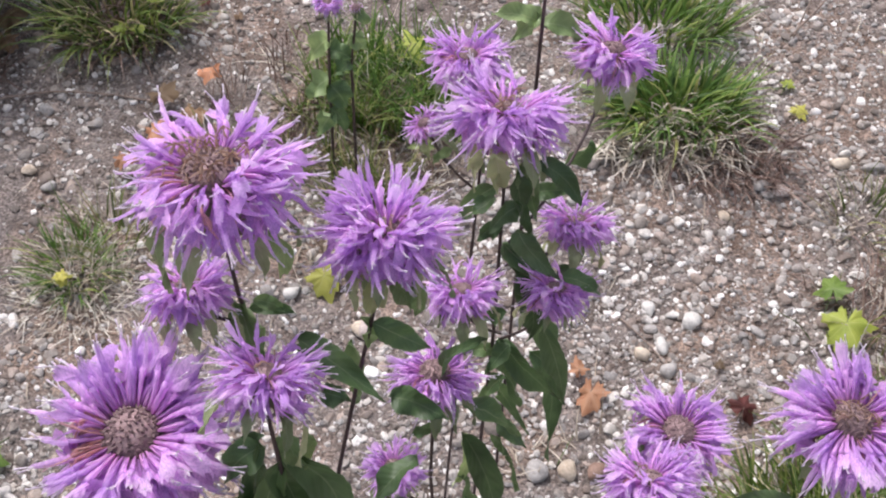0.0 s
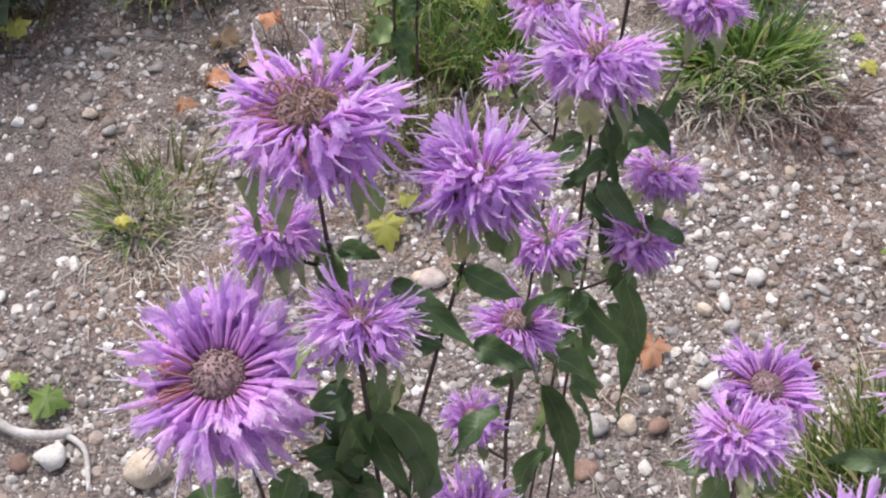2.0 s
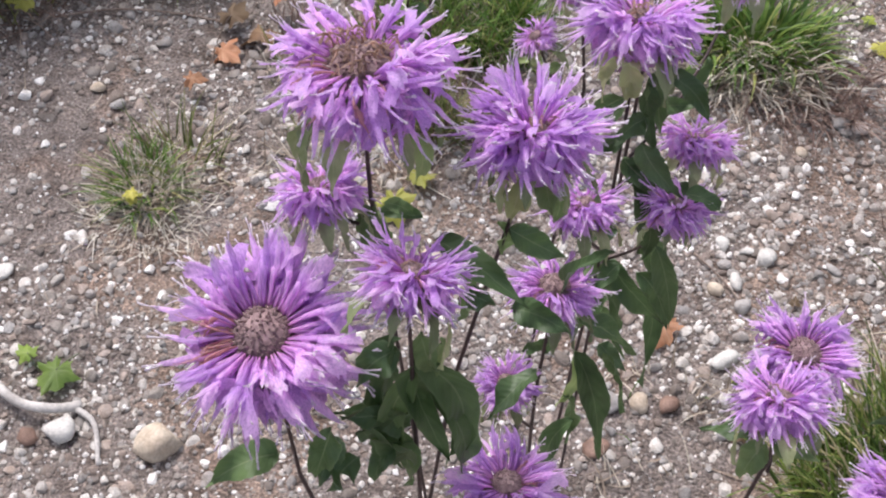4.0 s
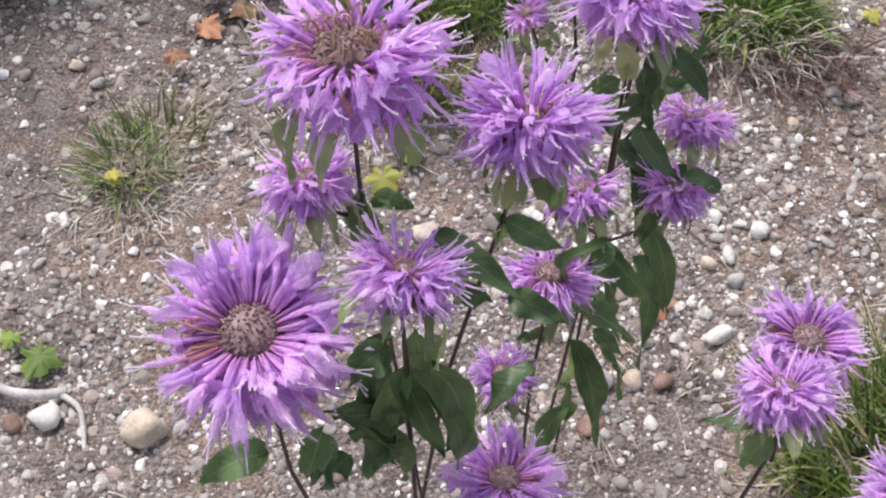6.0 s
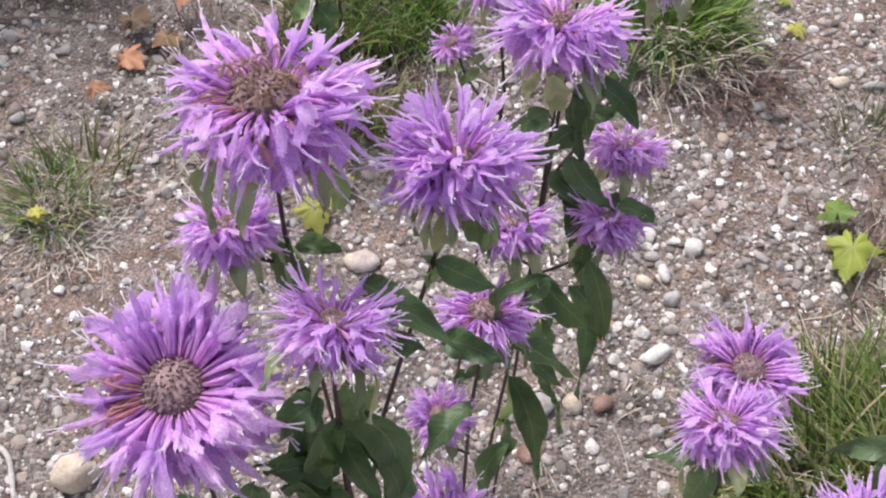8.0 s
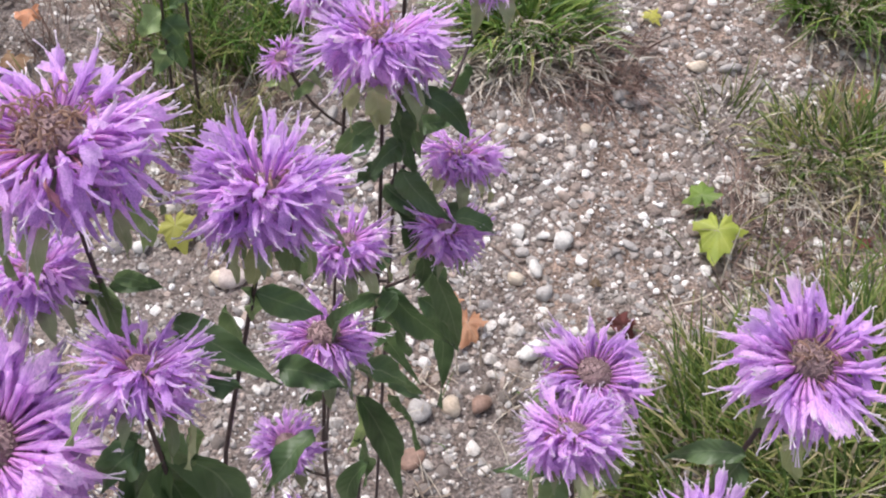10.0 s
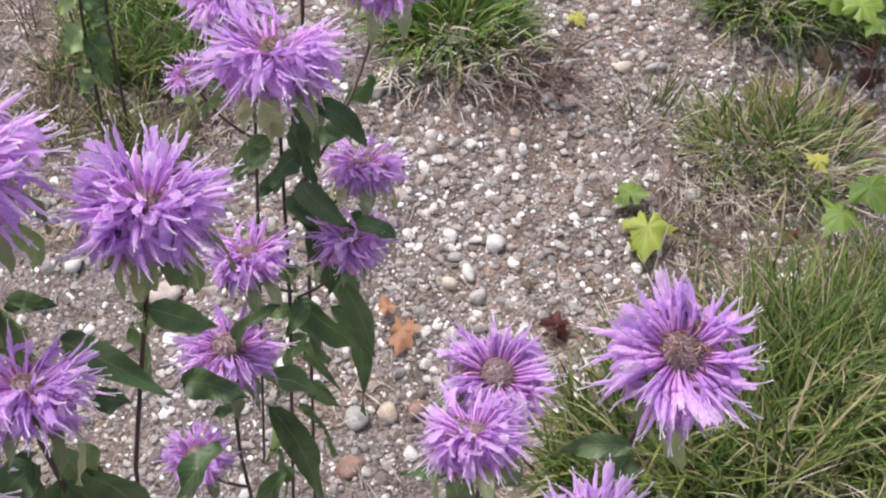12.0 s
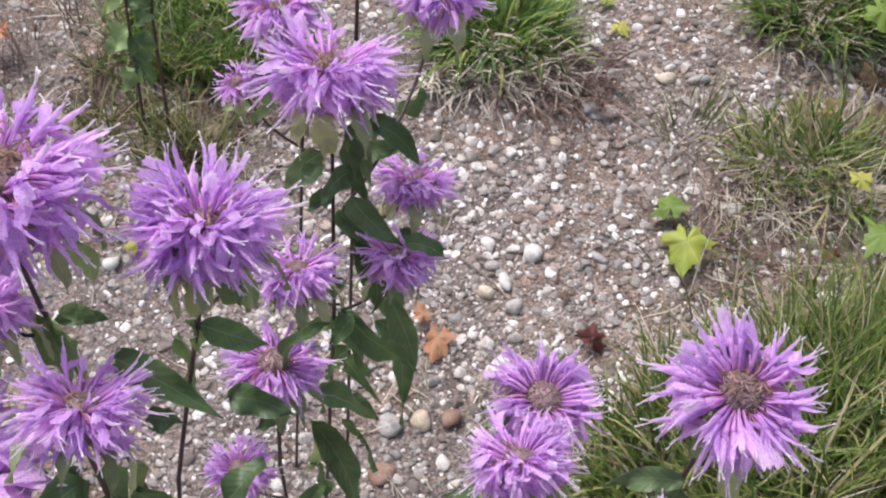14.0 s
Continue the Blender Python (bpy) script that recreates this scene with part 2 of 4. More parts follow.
RUSTY_STRAW = blade_material("rusty_dry_grass", [(0.0, (0.11, 0.065, 0.055)), (0.5, (0.22, 0.14, 0.12)), (1.0, (0.38, 0.29, 0.25))])
ROOT = mottled_material("bleached_root", (0.36, 0.33, 0.3), (0.62, 0.58, 0.53), 60, 0.8)
TWIG = mottled_material("dead_twig", (0.16, 0.11, 0.085), (0.32, 0.25, 0.2), 80, 0.85)


# ---- mesh helpers
def mesh_of(name, verts, faces, mat, smooth=True, uvs=None):
    me = bpy.data.meshes.new(name)
    me.from_pydata([tuple(v) for v in verts], [], [tuple(f) for f in faces])
    if uvs is not None:
        layer = me.uv_layers.new(name="UVMap")
        idx = np.empty(len(me.loops), dtype=np.int32)
        me.loops.foreach_get("vertex_index", idx)
        layer.data.foreach_set("uv", np.asarray(uvs, dtype=np.float32)[idx].ravel())
    if smooth:
        me.polygons.foreach_set("use_smooth", np.ones(len(me.polygons), dtype=bool))
    me.materials.append(mat)
    me.update()
    return me


def child(name, me, parent, m=None, label=""):
    ob = new(name, me)
    ob.parent = parent
    if m is not None:
        ob.matrix_basis = m
    if label:
        ob["label"] = label
    return ob


def ground_z(x, y):
    z = 0.012 * noise.noise((x * 3.1, y * 3.1, 0.3)) + 0.006 * noise.noise((x * 11, y * 11, 5.1)) + 0.0025 * noise.noise((x * 42, y * 42, 9.7))
    return z if abs(x) < 8 and abs(y) < 8 else z * 0.5


def tube(points, radii, sides=6):
    """A tapered tube along points: its vertices and faces."""
    pts = [Vector(p) for p in points]
    verts, faces = [], []
    ref = Vector((0.31, 0.9, 0.2))
    for i, p in enumerate(pts):
        t = (pts[min(i + 1, len(pts) - 1)] - pts[max(i - 1, 0)]).normalized()
        a = t.cross(ref).normalized()
        b = t.cross(a)
        for k in range(sides):
            w = 2 * math.pi * k / sides
            verts.append(p + (a * math.cos(w) + b * math.sin(w)) * radii[i])
    for i in range(len(pts) - 1):
        for k in range(sides):
            k2 = (k + 1) % sides
            faces.append((i * sides + k, i * sides + k2, (i + 1) * sides + k2, (i + 1) * sides + k))
    faces.append(tuple(range(sides))[::-1])
    faces.append(tuple((len(pts) - 1) * sides + k for k in range(sides)))
    return verts, faces


def bezier(a, b, c, n):
    a, b, c = Vector(a), Vector(b), Vector(c)
    return [a * (1 - s) ** 2 + b * 2 * s * (1 - s) + c * s * s for s in (i / n for i in range(n + 1))]


def join(parts):
    verts, faces = [], []
    for v, f in parts:
        o = len(verts)
        verts += list(v)
        faces += [tuple(i + o for i in q) for q in f]
    return verts, faces


_bm = bmesh.new()
bmesh.ops.create_icosphere(_bm, subdivisions=2, radius=1.0)
ICO_V = np.array([v.co[:] for v in _bm.verts])
_bm.verts.ensure_lookup_table()
ICO_F = np.array([[v.index for v in f.verts] for f in _bm.faces])
_bm.free()
_bm = bmesh.new()
bmesh.ops.create_icosphere(_bm, subdivisions=1, radius=1.0)
GRIT_V = np.array([v.co[:] for v in _bm.verts])
GRIT_F = np.array([[v.index for v in f.verts] for f in _bm.faces])
_bm.free()


def stone_shape(rng, base, lumps):
    """A worn stone of about unit radius: an uneven, slightly faceted ball."""
    v = base.copy()
    for _ in range(4):
        k = rng.normal(size=3) * 1.6
        v *= (1 + lumps * np.sin(base @ k + rng.uniform(0, 6.28)))[:, None]
    for _ in range(6):
        d = rng.normal(size=3)
        d /= np.linalg.norm(d)
        h = rng.uniform(0.48, 0.85)
        over = np.maximum(v @ d - h, 0)
        v -= over[:, None] * d * 0.85
    return v


def quick_mesh(name, verts, faces, mat, smooth):
    me = bpy.data.meshes.new(name)
    k = faces.shape[1]
    me.vertices.add(len(verts))
    me.vertices.foreach_set("co", verts.astype(np.float32).ravel())
    me.loops.add(faces.size)
    me.loops.foreach_set("vertex_index", faces.astype(np.int32).ravel())
    me.polygons.add(len(faces))
    me.polygons.foreach_set("loop_start", np.arange(0, faces.size, k, dtype=np.int32))
    me.polygons.foreach_set("use_smooth", np.full(len(faces), smooth))
    me.materials.append(mat)
    me.update(calc_edges=True)
    me.validate()
    return me


# ---- the ground: one sheet, fine where the plants stand, reaching the horizon
def spread(lo, hi, step):
    core = list(np.arange(lo, hi + 1e-6, step))
    out, d, reach = [], step * 2, 0.0
    while reach < 400:
        reach += d
        d *= 1.55
        out.append(reach)
    return [lo - r for r in reversed(out)] + core + [hi + r for r in out]


GX, GY = spread(-1.0, 1.15, 0.011), spread(-0.2, 1.45, 0.011)
verts = [(x, y, ground_z(x, y)) for y in GY for x in GX]
W = len(GX)
faces = [(j * W + i, j * W + i + 1, (j + 1) * W + i + 1, (j + 1) * W + i) for j in range(len(GY) - 1) for i in range(W - 1)]
ground = new("ground", mesh_of("ground", verts, faces, SOIL))
tagged(ground, "grey-brown sandy soil strewn with loose gravel", "ground", kind="structure")


def scatter(count, lo, hi, power, base, base_f, mat, name, seed, flat, smooth, sink, area=(-0.85, 1.0, 0.12, 1.3)):
    """Loose stones: most of them near the plants, gathered in drifts, richest on the open strip beside the clump."""
    rng = np.random.default_rng(seed)
    shapes = [stone_shape(rng, base, 0.1) for _ in range(24)]
    V, Fs = [], []
    n = len(base)
    made = 0
    while made < count:
        if rng.uniform() < 0.85:
            x, y = rng.uniform(-0.54, 0.7), rng.uniform(0.28, 1.0)
        else:
            x, y = rng.uniform(area[0], area[1]), rng.uniform(area[2], area[3])
        dense = 0.2 + 0.5 * noise.noise((x * 5 + 3, y * 5, 2.2)) + 0.45 * noise.noise((x * 17, y * 17, 4.2))
        dense += 0.45 * math.exp(-((x - 0.2) / 0.2) ** 2 - ((y - 0.62) / 0.2) ** 2)
        if rng.uniform() > dense + 0.35:
            continue
        r = lo + (hi - lo) * rng.uniform() ** power
        s = r * np.array([rng.uniform(0.8, 1.3), rng.uniform(0.75, 1.05), rng.uniform(*flat)])
        a = rng.uniform(0, 6.283)
        v = shapes[made % 24] * s
        tilt = rng.normal() * 0.25
        ct, st = math.cos(tilt), math.sin(tilt)
        v = np.stack([v[:, 0], v[:, 1] * ct - v[:, 2] * st, v[:, 1] * st + v[:, 2] * ct], 1)
        c, d = math.cos(a), math.sin(a)
        v = np.stack([v[:, 0] * c - v[:, 1] * d, v[:, 0] * d + v[:, 1] * c, v[:, 2]], 1)
        V.append(v + (x, y, ground_z(x, y) + s[2] * (sink - 0.75 * rng.uniform() ** 1.5)))
        Fs.append(base_f + made * n)
        made += 1
    me = quick_mesh(name, np.concatenate(V), np.concatenate(Fs), mat, smooth)
    return child(name, me, ground)


tagged(scatter(20000, 0.001, 0.0022, 1.5, GRIT_V, GRIT_F, GRIT, "grit", 3, (0.6, 1.0), False, 0.35, (-0.75, 0.92, 0.2, 1.15)), "fine sparkling grit and sand", kind="stuff")
tagged(scatter(27000, 0.0014, 0.0042, 2.2, GRIT_V, GRIT_F, GRAVEL, "fine_gravel", 4, (0.55, 0.95), False, 0.25, (-0.75, 0.92, 0.2, 1.15)), "fine angular grey and tan gravel", kind="stuff")
tagged(scatter(6000, 0.0028, 0.0066, 2.4, ICO_V, ICO_F, GRAVEL, "gravel", 5, (0.5, 0.85), False, 0.3, (-0.72, 0.85, 0.22, 1.12)), "loose mixed grey, white and tan gravel", kind="stuff")

# ---- larger pebbles, one object each, on shared shapes
_rng = np.random.default_rng(11)
PEBBLE_SHAPES = [quick_mesh("pebble", stone_shape(_rng, ICO_V, 0.09), ICO_F, PEBBLE, True) for _ in range(14)]
for k in range(170):
    while True:
        x, y = _rng.uniform(-0.62, 0.75), _rng.uniform(0.28, 1.08)
        if noise.noise((x * 4 + 1.3, y * 4, 7.7)) + 0.4 * math.exp(-((x - 0.2) / 0.2) ** 2 - ((y - 0.6) / 0.2) ** 2) + _rng.uniform(-0.5, 0.5) > 0:
            break
    r = 0.0046 + 0.0044 * _rng.uniform() ** 2.2
    ob = child("pebble", PEBBLE_SHAPES[k % 14], ground)
    flatness = _rng.uniform(0.5, 0.8)
    ob.matrix_basis = (pose(x, y, ground_z(x, y) + r * flatness * 0.2, _rng.normal() * 10, _rng.normal() * 10, _rng.uniform(0, 360))
                       @ Matrix.Diagonal((r * _rng.uniform(0.9, 1.35), r * _rng.uniform(0.75, 1.05), r * flatness, 1)))


def stone(at, mat, wide, deep, high, turn, label, seed):
    """A stone big enough to be known apart."""
    rng = np.random.default_rng(seed)
    me = quick_mesh("stone", stone_shape(rng, ICO_V, 0.07) * (wide / 2, deep / 2, high / 2), ICO_F, mat, True)
    ob = new("stone", me)
    ob.matrix_basis = pose(at[0], at[1], ground_z(*at) + high * 0.3, 0, 0, turn)
    return tagged(ob, label, "stone", "larger stones in the gravel")


# ---- grass
def blades(rng, count, radius, length, width, lean, droop, spread_x=1.0, spread_y=1.0, clumps=0, aim=None, fan=0.6):
    """Curved tapering blades that fan out from a tuft's base."""
    V, Fs = [], []
    S = 6
    cl = rng.uniform(-1, 1, size=(max(clumps, 1), 2))
    for k in range(count):
        a = rng.uniform(0, 6.283)
        rr = radius * math.sqrt(rng.uniform())
        x, y = rr * math.cos(a) * spread_x, rr * math.sin(a) * spread_y
        if clumps:
            c = cl[k % clumps]
            x, y = c[0] * radius * spread_x + 0.2 * x, c[1] * radius * spread_y + 0.2 * y
            out = rng.uniform(0, 6.283)
        else:
            out = a + rng.normal() * 0.7
        if aim is not None:
            out = aim + rng.normal() * fan
        tip = lean * rng.uniform(0.3, 1.25)
        L = length * rng.uniform(0.45, 1.15)
        w = width * rng.uniform(0.6, 1.2)
        bend = droop * rng.uniform(0.5, 1.3)
        p = np.array([x, y, -0.004])
        twist = rng.normal() * 0.5
        side0 = np.array([-math.sin(out + twist), math.cos(out + twist), 0.0])
        curl = rng.normal() * 0.35
        for i in range(S + 1):
            s = i / S
            th = tip + bend * s * s
            o2 = out + curl * s
            d = np.array([math.sin(th) * math.cos(o2), math.sin(th) * math.sin(o2), math.cos(th)])
            ww = w * (1 - s ** 2.2) * 0.5 + 0.00008
            V += [p - side0 * ww, p + side0 * ww]
            p = p + d * L / S
        b = k * (S + 1) * 2
        Fs += [(b + 2 * i, b + 2 * i + 1, b + 2 * i + 3, b + 2 * i + 2) for i in range(S)]
    return np.array(V), np.array(Fs)


def grass_tuft(at, radius, length, green, dry, label, seed, mat=None, straw=None, lean=0.5, droop=1.1, width=0.0018, sx=1.0, sy=1.0, clumps=0, dry_length=0.8, dry_lean=1.0, aim=None, dry_aim=None, fan=0.6):
    rng = np.random.default_rng(seed)
    tuft = new("grass_tuft")
    tuft.location = (at[0], at[1], ground_z(*at))
    tagged(tuft, label, "grass", kind="stuff" if clumps or not green else "")
    mat = mat or GRASS
    straw = straw or STRAW
    if green:
        v, f = blades(rng, green, radius, length, width, lean, droop, sx, sy, clumps, aim, fan)
        v[:, 2] = np.maximum(v[:, 2], -0.006)
        tagged(child("foliage", quick_mesh("foliage", v, f, mat, True), tuft), kind="stuff")
    if dry:
        v, f = blades(rng, dry, radius * 1.25, length * dry_length, width * 0.75, dry_lean, 0.75, sx, sy, clumps, dry_aim, fan)
        low = np.array([ground_z(at[0] + a, at[1] + b) for a, b in v[:, :2]]) - ground_z(*at) + 0.002
        v[:, 2] = np.maximum(v[:, 2], low)
        tagged(child("thatch", quick_mesh("thatch", v, f, straw, True), tuft, None, "bleached dry grass skirt"), kind="stuff")
    return tuft


# ---- leaves
def leaf_mesh(base, ctrl, tip, width, facing, mat, origin, fold=0.25, wave=0.0, seed=0, blunt=1.1):
    """A lance-shaped leaf along a bent midrib, folded a little, with a finely toothed edge."""
    rng = np.random.default_rng(seed)
    n = 16
    mid = bezier(base, ctrl, tip, n)
    facing = Vector(facing).normalized()
    verts, uvs = [], []
    cols = (-1.0, -0.55, 0.0, 0.55, 1.0)
    for i, p in enumerate(mid):
        s = i / n
        t = (mid[min(i + 1, n)] - mid[max(i - 1, 0)]).normalized()
        side = t.cross(facing)
        side = side.normalized() if side.length > 1e-5 else Vector((1, 0, 0))
        up = side.cross(t)
        prof = (s ** 0.6) * ((1 - s) ** blunt) * 2.2
        for c in cols:
            tooth = 1.0 + (0.03 * (1 if i % 2 else -1) if abs(c) == 1.0 else 0)
            h = abs(c) * fold * width * 0.5 * prof + wave * width * math.sin(s * 11 + c * 2 + seed) * abs(c) * 0.3
            verts.append(p + side * (c * width * 0.5 * prof * tooth) + up * (h + rng.normal() * 0.0003) - Vector(origin))
            uvs.append((s, 0.5 + 0.5 * c))
    k = len(cols)
    faces = [(i * k + j, i * k + j + 1, (i + 1) * k + j + 1, (i + 1) * k + j) for i in range(n) for j in range(k - 1)]
    return mesh_of("leaf", verts, faces, mat, True, uvs)


MAPLE = [(0.0, 0.12), (14, 0.62), (22, 0.56), (30, 0.72), (38, 0.6), (50, 0.52), (62, 0.62), (70, 0.66), (80, 0.98), (90, 0.8), (94, 0.82), (104, 0.6),
         (120, 0.55), (128, 0.72), (136, 0.74), (150, 0.9), (160, 0.78), (168, 0.9), (180, 1.25)]


def maple_leaf(at, size, mat, turn, label, seed, lift=0.012, tilt=(0, 0), stalk=True, category="leaf"):
    """A lobed leaf lying or standing low over the ground, slightly cupped, with its stalk."""
    rng = np.random.default_rng(seed)
    crumple = 0.09 if mat in (MAPLE_ORANGE, MAPLE_BROWN, MAPLE_RED) else 0.0
    ring = MAPLE + [(360 - a, r) for a, r in MAPLE[-2:0:-1]]
    verts, uvs = [Vector((0, 0, 0))], [(0.0, 0.5)]
    for share in (0.5, 1.0):
        for a, r in ring:
            w = radians(a + rng.normal() * 2)
            q = r * size * 0.42 * share * (1 + rng.normal() * 0.04)
            z = crumple * size * math.sin(3 * w + 9 * share + seed) * share + 0.10 * size * (q / (size * 0.5)) ** 2 * math.sin(2.5 * w + seed) - 0.08 * size * share * share + rng.normal() * 0.012 * size
            verts.append(Vector((-math.cos(w) * q, math.sin(w) * q, z)))
            uvs.append((min(1.0, share), 0.5 + 0.5 * math.sin(w * 2.5) * share))
    m = len(ring)
    faces = [(0, 1 + i, 1 + (i + 1) % m) for i in range(m)]
    faces += [(1 + i, 1 + m + i, 1 + m + (i + 1) % m, 1 + (i + 1) % m) for i in range(m)]
    thing = new("maple_leaf")
    z0 = ground_z(*at)
    thing.matrix_basis = pose(at[0], at[1], z0, 0, 0, turn)
    tagged(thing, label, category, "fallen and seedling maple leaves")
    child("blade", mesh_of("blade", verts, faces, mat, True, uvs), thing, pose(0, 0, lift, tilt[0], tilt[1], 0))
    if stalk:
        v, f = tube(bezier((0, 0, lift), (-0.25 * size, 0.03 * size, lift * 0.8), (-0.5 * size, 0.08 * size, 0.001), 5), [0.0005] * 6, 5)
        child("stalk", mesh_of("stalk", v, f, GREEN_STEM if mat in (MAPLE_GREEN, MAPLE_LIME) else TWIG), thing)
    return thing


# ---- wild bergamot flowers
def floret_mesh(seed, bend, mat, spiky):
    """One tubular flower along +x, of length one: a slim tube, a narrow hooded upper lip, a broad notched lower lip and two pale stamens."""
    rng = np.random.default_rng(seed)
    sway = rng.normal() * 0.45

    def line(start, th0, count, step, turn, side):
        p, th, out = Vector(start), th0, []
        yaw = side
        for i in range(count + 1):
            out.append((p.copy(), th, yaw))
            p = p + Vector((math.cos(th) * math.cos(yaw), math.sin(yaw), math.sin(th) * math.cos(yaw))) * step
            th += turn(i / count)
            yaw += sway * 0.1
        return out

    parts = []
    split = 0.54 if spiky else 0.42
    spine = line((0, 0, 0), 0.0, 6, split / 6, lambda s: -bend * 0.095 * (0.4 + 1.2 * s), 0.0)
    rad = [0.019 + 0.03 * (i / 6) ** 1.2 for i in range(7)]
    parts.append(tube([p for p, _, _ in spine], rad, 5))

    def lip(start, width, cup, lobes):
        v, f = [], []
        m = len(start) - 1
        for i, (p, th, yaw) in enumerate(start):
            s = i / m
            side = Vector((-math.sin(yaw), math.cos(yaw), 0))
            up = Vector((-math.sin(th), 0, math.cos(th)))
            if lobes:
                w = width * (0.4 + 0.72 * min(1.0, s * 1.5) - 0.25 * max(0.0, s - 0.75) * 4)
            else:
                w = width * (1.15 - 0.35 * s) * (1.0 if s < 0.8 else 1 - (s - 0.8) * 3.6)
            for c in (-1, -0.5, 0, 0.5, 1):
                q = p + side * c * w + up * cup * w * c * c
                if lobes and i == m:
                    pull = {0: 0.035, 0.5: -0.045, 1: 0.0}[abs(c)]
                    q = q + Vector((math.cos(th) * pull, 0, math.sin(th) * pull))
                v.append(q + Vector((rng.normal() * 0.008, rng.normal() * 0.005, rng.normal() * (0.01 if lobes else 0.004))))
        for i in range(m):
            f += [(i * 5 + j, i * 5 + j + 1, i * 5 + j + 6, i * 5 + j + 5) for j in range(4)]
        return v, f

    end, th, yaw = spine[-1]
    hook = rng.uniform(0.0, 0.1)
    up_lip = line(end, th + rng.uniform(0.05, 0.3), 6, (1.0 - split) / 6, lambda s: 0.02 - hook * 2.0 * s - bend * 0.02, yaw + rng.normal() * 0.12)
    parts.append(lip(up_lip, rng.uniform(0.036, 0.052), -0.7, False))
    curl, ripple, phase = rng.uniform(0.03, 0.2), rng.uniform(0.08, 0.3), rng.uniform(0, 6.28)
    low = line(spine[-2][0], th - 0.25 + rng.normal() * 0.15, 8, rng.uniform(0.46, 0.68) / 8, lambda s: -curl * (0.5 + 0.9 * s) + ripple * math.sin(s * 6 + phase), yaw + rng.normal() * 0.22)
    parts.append(lip(low, rng.uniform(0.06, 0.12), rng.uniform(-0.5, 0.4), True))
    k = 1 if rng.uniform() < 0.5 else -1
    lobe = line(end, th - 0.15 + rng.normal() * 0.15, 4, rng.uniform(0.16, 0.28) / 4, lambda s: -0.12, yaw + k * rng.uniform(0.3, 0.6))
    parts.append(lip(lobe, 0.03, 0.35, False))
    body = sum(len(f) for _, f in parts)
    tip, tip_th, tip_yaw = up_lip[-2]
    for k in (-1, 1):
        reach = rng.uniform(0.1, 0.3)
        thread = line(tip, tip_th + 0.1 + 0.08 * k, 4, reach / 4, lambda s: 0.06 + rng.normal() * 0.08, tip_yaw + 0.1 * k + rng.normal() * 0.15)
        parts.append(tube([p for p, _, _ in thread], [0.008] * 3 + [0.01, 0.016], 4))
    v, f = join(parts)
    me = mesh_of("floret", v, f, mat)
    me.materials.append(STAMEN if mat is PETAL else mat)
    me.polygons.foreach_set("material_index", np.array([0] * body + [1] * (len(f) - body), dtype=np.int32))
    return me


DROOPING = [floret_mesh(100 + i, 1.1 + 0.12 * i, PETAL, False) for i in range(10)]
SPREADING = [floret_mesh(200 + i, 0.5 + 0.09 * i, PETAL, False) for i in range(10)]
UPRIGHT = [floret_mesh(300 + i, 0.05 + 0.12 * i, PETAL, True) for i in range(6)]
SPENT = [floret_mesh(500 + i, 2.2 + 0.5 * i, SPENT_TAN, True) for i in range(5)]
SHRIVELLED = [floret_mesh(400 + i, 1.6 + 0.35 * i, WITHERED, True) for i in range(6)]


def disc_mesh(radius, seed):
    """The round centre: a dome crowded with the open tubes of spent flowers, over a green cup."""
    rng = np.random.default_rng(seed)
    parts = []
    dome = [(radius * math.sin(a) * 0.95, radius * 0.75 * math.cos(a)) for a in (0.02, 0.35, 0.7, 1.05, 1.4, 1.8, 2.2, 2.6, 3.0)]
    v, f = [], []
    for r, z in dome:
        v += [Vector((r * math.cos(k * math.pi / 8), r * math.sin(k * math.pi / 8), z)) for k in range(16)]
    for i in range(len(dome) - 1):
        f += [(i * 16 + k, (i + 1) * 16 + k, (i + 1) * 16 + (k + 1) % 16, i * 16 + (k + 1) % 16) for k in range(16)]
    parts.append((v, f))
    for i in range(260):
        h = 1 - (i + 0.5) / 260 * 0.8
        a = i * 2.39996
        d = Vector((math.sqrt(max(0, 1 - h * h)) * math.cos(a), math.sqrt(max(0, 1 - h * h)) * math.sin(a), h))
        d = (d + Vector(rng.normal(size=3) * 0.08)).normalized()
        p = Vector((d.x * radius * 0.92, d.y * radius * 0.92, d.z * radius * 0.7))
        L = radius * rng.uniform(0.1, 0.2)
        parts.append(tube([p, p + d * L * 0.5, p + d * L, p + d * L * 0.7], [radius * 0.032, radius * 0.04, radius * 0.044, radius * 0.018], 5))
    v, f = join(parts)
    return mesh_of("flower_head", v, f, DISC)


